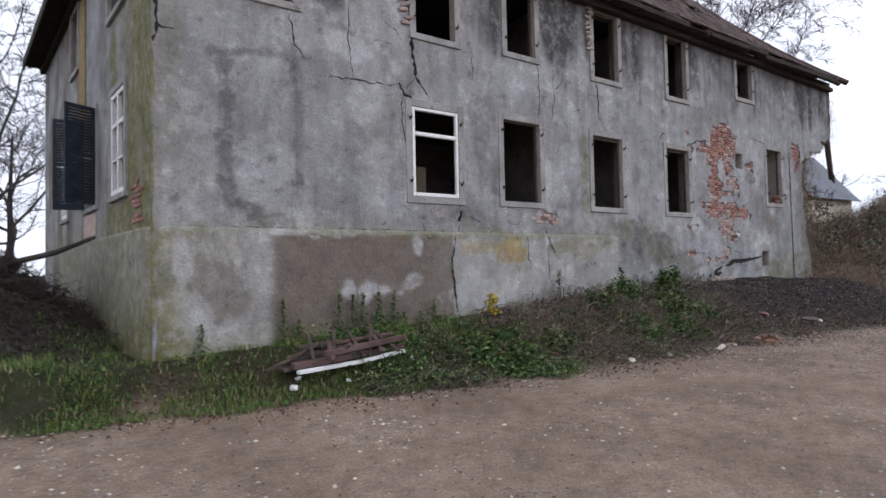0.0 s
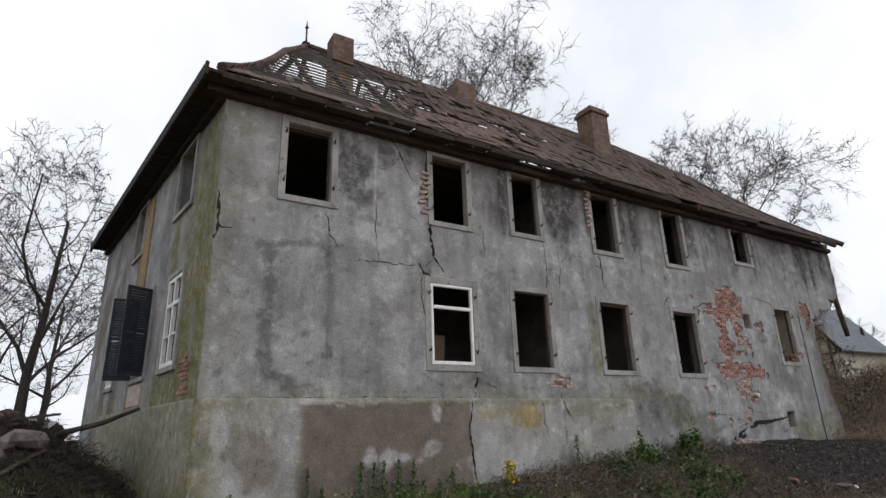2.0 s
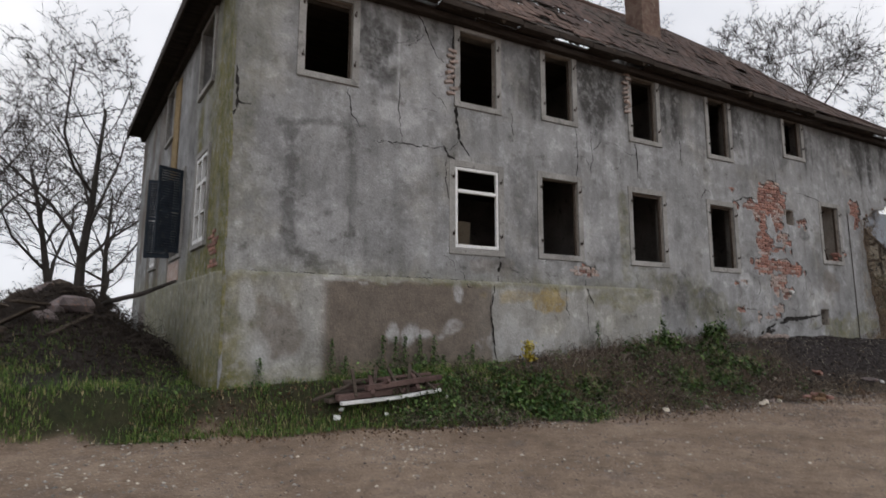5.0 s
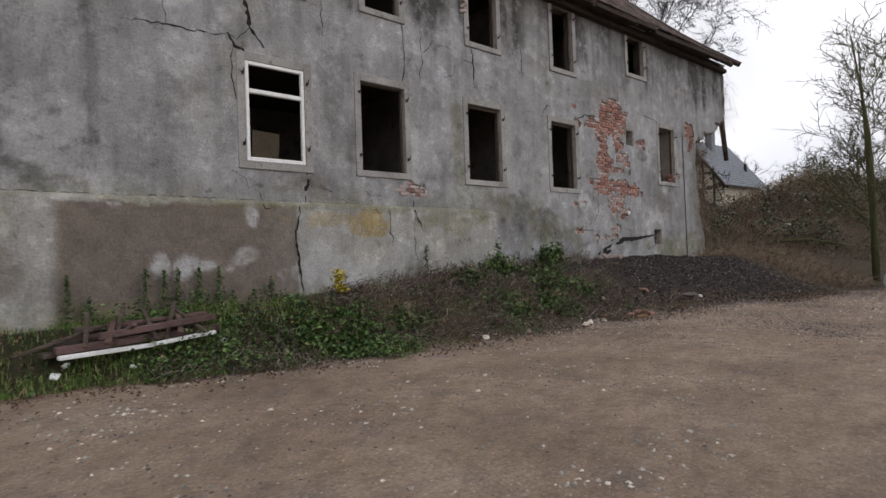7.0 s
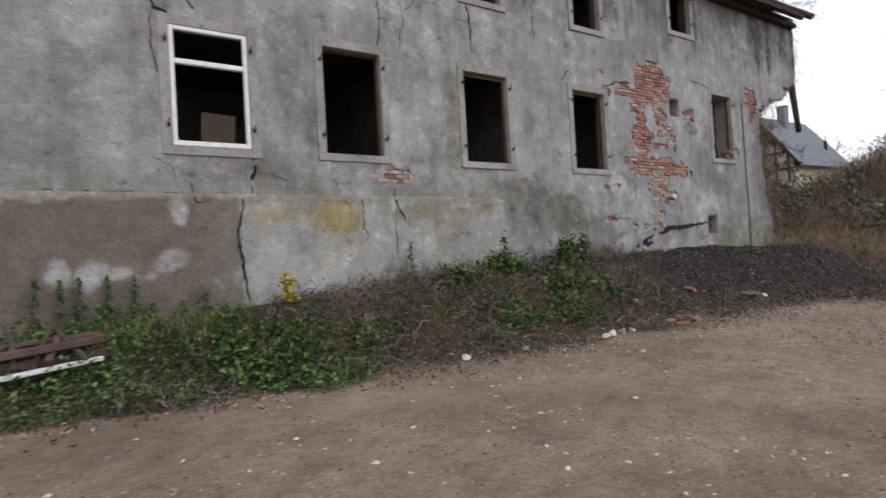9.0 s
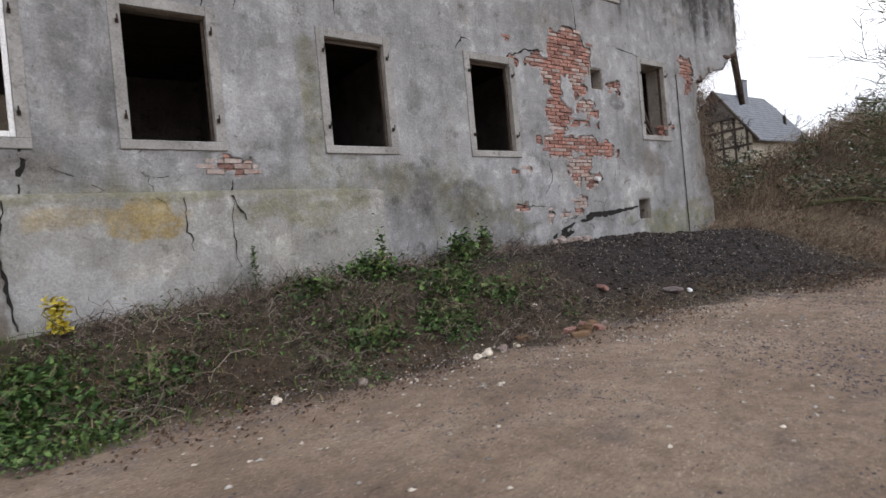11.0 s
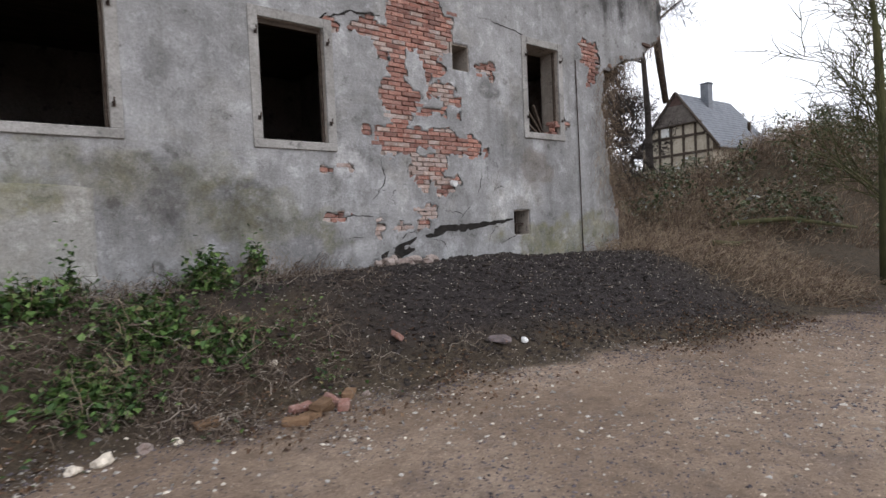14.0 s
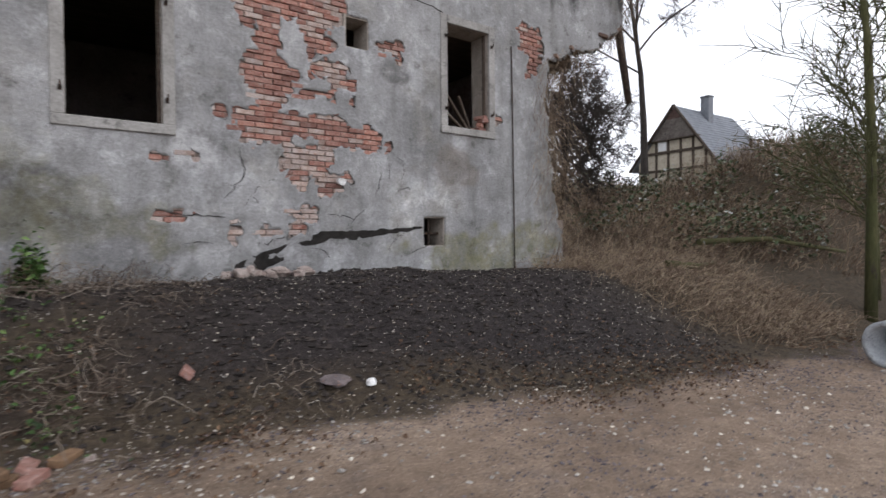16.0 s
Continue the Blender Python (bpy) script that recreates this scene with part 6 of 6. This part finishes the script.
hx, hy = pick(11000, -4.6, 0.4, 9.6, 16, r, lambda x, y: np.exp(-((x + 1.6) ** 2 / 3.4 + (y - 13) ** 2 / 9)))
v, f = stems(on_ground(hx, hy, 0.0), 0.6, r, 0.4, 0.4, 0.008)
scatter_obj("brushwood", v, f, M_rot_shade, "dark brushwood tangled over the rubble heap", "brushwood")
hx, hy = pick(5000, -4.5, 0.4, 9.3, 16, r, lambda x, y: np.exp(-((x + 1.6) ** 2 / 4 + (y - 12.5) ** 2 / 9)))
v, f = stones(on_ground(hx, hy, 0.02), 0.02 + 0.07 * r.random(len(hx)) ** 3, r)
scatter_obj("heap_rubble", v, f, M_rot_shade, "dark rubble and soil of the heap", "rubble")
for p0, p1 in (((-1.6, 13.2, 1.55), (0.3, 11.4, 2.35)),):
    bm = bmesh.new()
    a, b = Vector(p0), Vector(p1)
    add_tube(bm, [a, a.lerp(b, 0.4) + Vector((0, 0, 0.1)), a.lerp(b, 0.7), b], [0.06, 0.055, 0.05, 0.03], 7)
    tagged(part("fallen_branch", bm, M_bark), "dark fallen branch leaning on the rubble heap", "branch")
for pts in ([(22.6, 7.6, 0), (23.4, 7.4, 0), (24.2, 7.5, 0)], [(24.5, 8.0, 0.25), (26.5, 7.5, 0.3), (28.5, 6.6, 0.2)]):
    bm = bmesh.new()
    pts = [(x, y, gz1(x, y) + 0.12 + dz) for x, y, dz in pts]
    add_tube(bm, pts, [0.07, 0.06, 0.04], 7)
    tagged(part("fallen_branch", bm, M_mossbark), "mossy fallen branch lying on the bank", "branch")

for i, (x, a, l) in enumerate(((18.95, 35, 0.9), (19.15, 50, 0.8), (19.3, 65, 0.7))):
    b = part("broken_batten", box(-l / 2, l / 2, -0.03, 0.03, -0.02, 0.02, bevel=0.004), M_oldwood)
    b.matrix_basis = pose(x, FY + 0.33, 3.58 + math.sin(radians(a)) * l / 2, 0, a, 0)
    tagged(b, "broken batten leaning in a window opening", "batten", "battens in the window")
for i, (x, y, z) in enumerate(((19.5, 0.12, 0), (19.52, 0.14, 0.075), (19.47, 0.3, 0), (19.53, 0.1, 0.15), (19.54, 0.16, 0.225))):
    b = part("loose_brick", box(-0.12, 0.12, -0.056, 0.056, 0, 0.068, bevel=0.008), M_brick)
    b.matrix_basis = pose(x, FY + y, 3.576 + z, 0, 0, 10 + 23 * i)
    tagged(b, "loose red brick on a window sill", "brick", "bricks on the sill")

for wx_, z_lo, z_hi in ((5.24, 6.35, 7.3), (10.3, 6.9, 7.9)):
    for k in range(9):
        z = z_lo + (z_hi - z_lo) * k / 8
        part("brick", box(-0.1, 0.1, -0.05, 0.05, -0.034, 0.034, pose(wx_ + float(rng.normal(0, 0.035)), FY - 0.01, z, float(rng.normal(0, 6)), float(rng.normal(0, 14)), float(rng.normal(0, 12))), 0.012), M_mortar if k % 2 else M_brick_pale, house)
for i, (x, s) in enumerate(((15.15, 0.14), (15.35, 0.11), (15.55, 0.09), (14.95, 0.1))):
    rock("rubble_stone", x, FY - 0.2, s, M_mortar, "pale rubble stone fallen from the wall foot", 0.8, 80 + i)

for i in range(9):
    x = 15.05 + 0.13 * i
    rock("rubble_stone", x, FY - 0.06 - 0.05 * (i % 2), 0.09 + 0.03 * (i % 3), M_mortar if i % 3 else M_chip, "rough grey rubble stone under the cracked wall foot", 0.7, 120 + i)

# ---- bare brick in the front, laid course by course ----
one = box(-0.121, 0.121, 0, 0.09, -0.033, 0.033, bevel=0.006)
brick_me = {}
for key, mat in (("red", M_brick), ("pale", M_brick_pale)):
    mm = bpy.data.meshes.new("brick")
    one.to_mesh(mm)
    mm.materials.append(mat)
    brick_me[key] = mm
one.free()
for k in range(int((5.9 - 1.6) / 0.077)):
    z = 1.6 + k * 0.077
    for i in range(int((21.2 - 8.3) / 0.254)):
        x = 8.3 + i * 0.254 + (k % 2) * 0.127
        if float(bare(np.array(x), np.array(z))) > 0.07 or float(right_edge(np.array(z))) < x + 0.15:
            continue
        if any(o[0] - 0.15 < x < o[1] + 0.15 and o[2] - 0.05 < z < o[3] + 0.05 for o in OPEN.values()):
            continue
        pale_here = z < 3.0 and x < 17 and rng.random() < 0.75 or rng.random() < 0.22
        link("brick", brick_me["pale" if pale_here else "red"], masonry, pose(x, FY + 0.016 + float(rng.normal(0, 0.008)), z, 0, float(rng.normal(0, 0.8)), float(rng.normal(0, 1.0))))
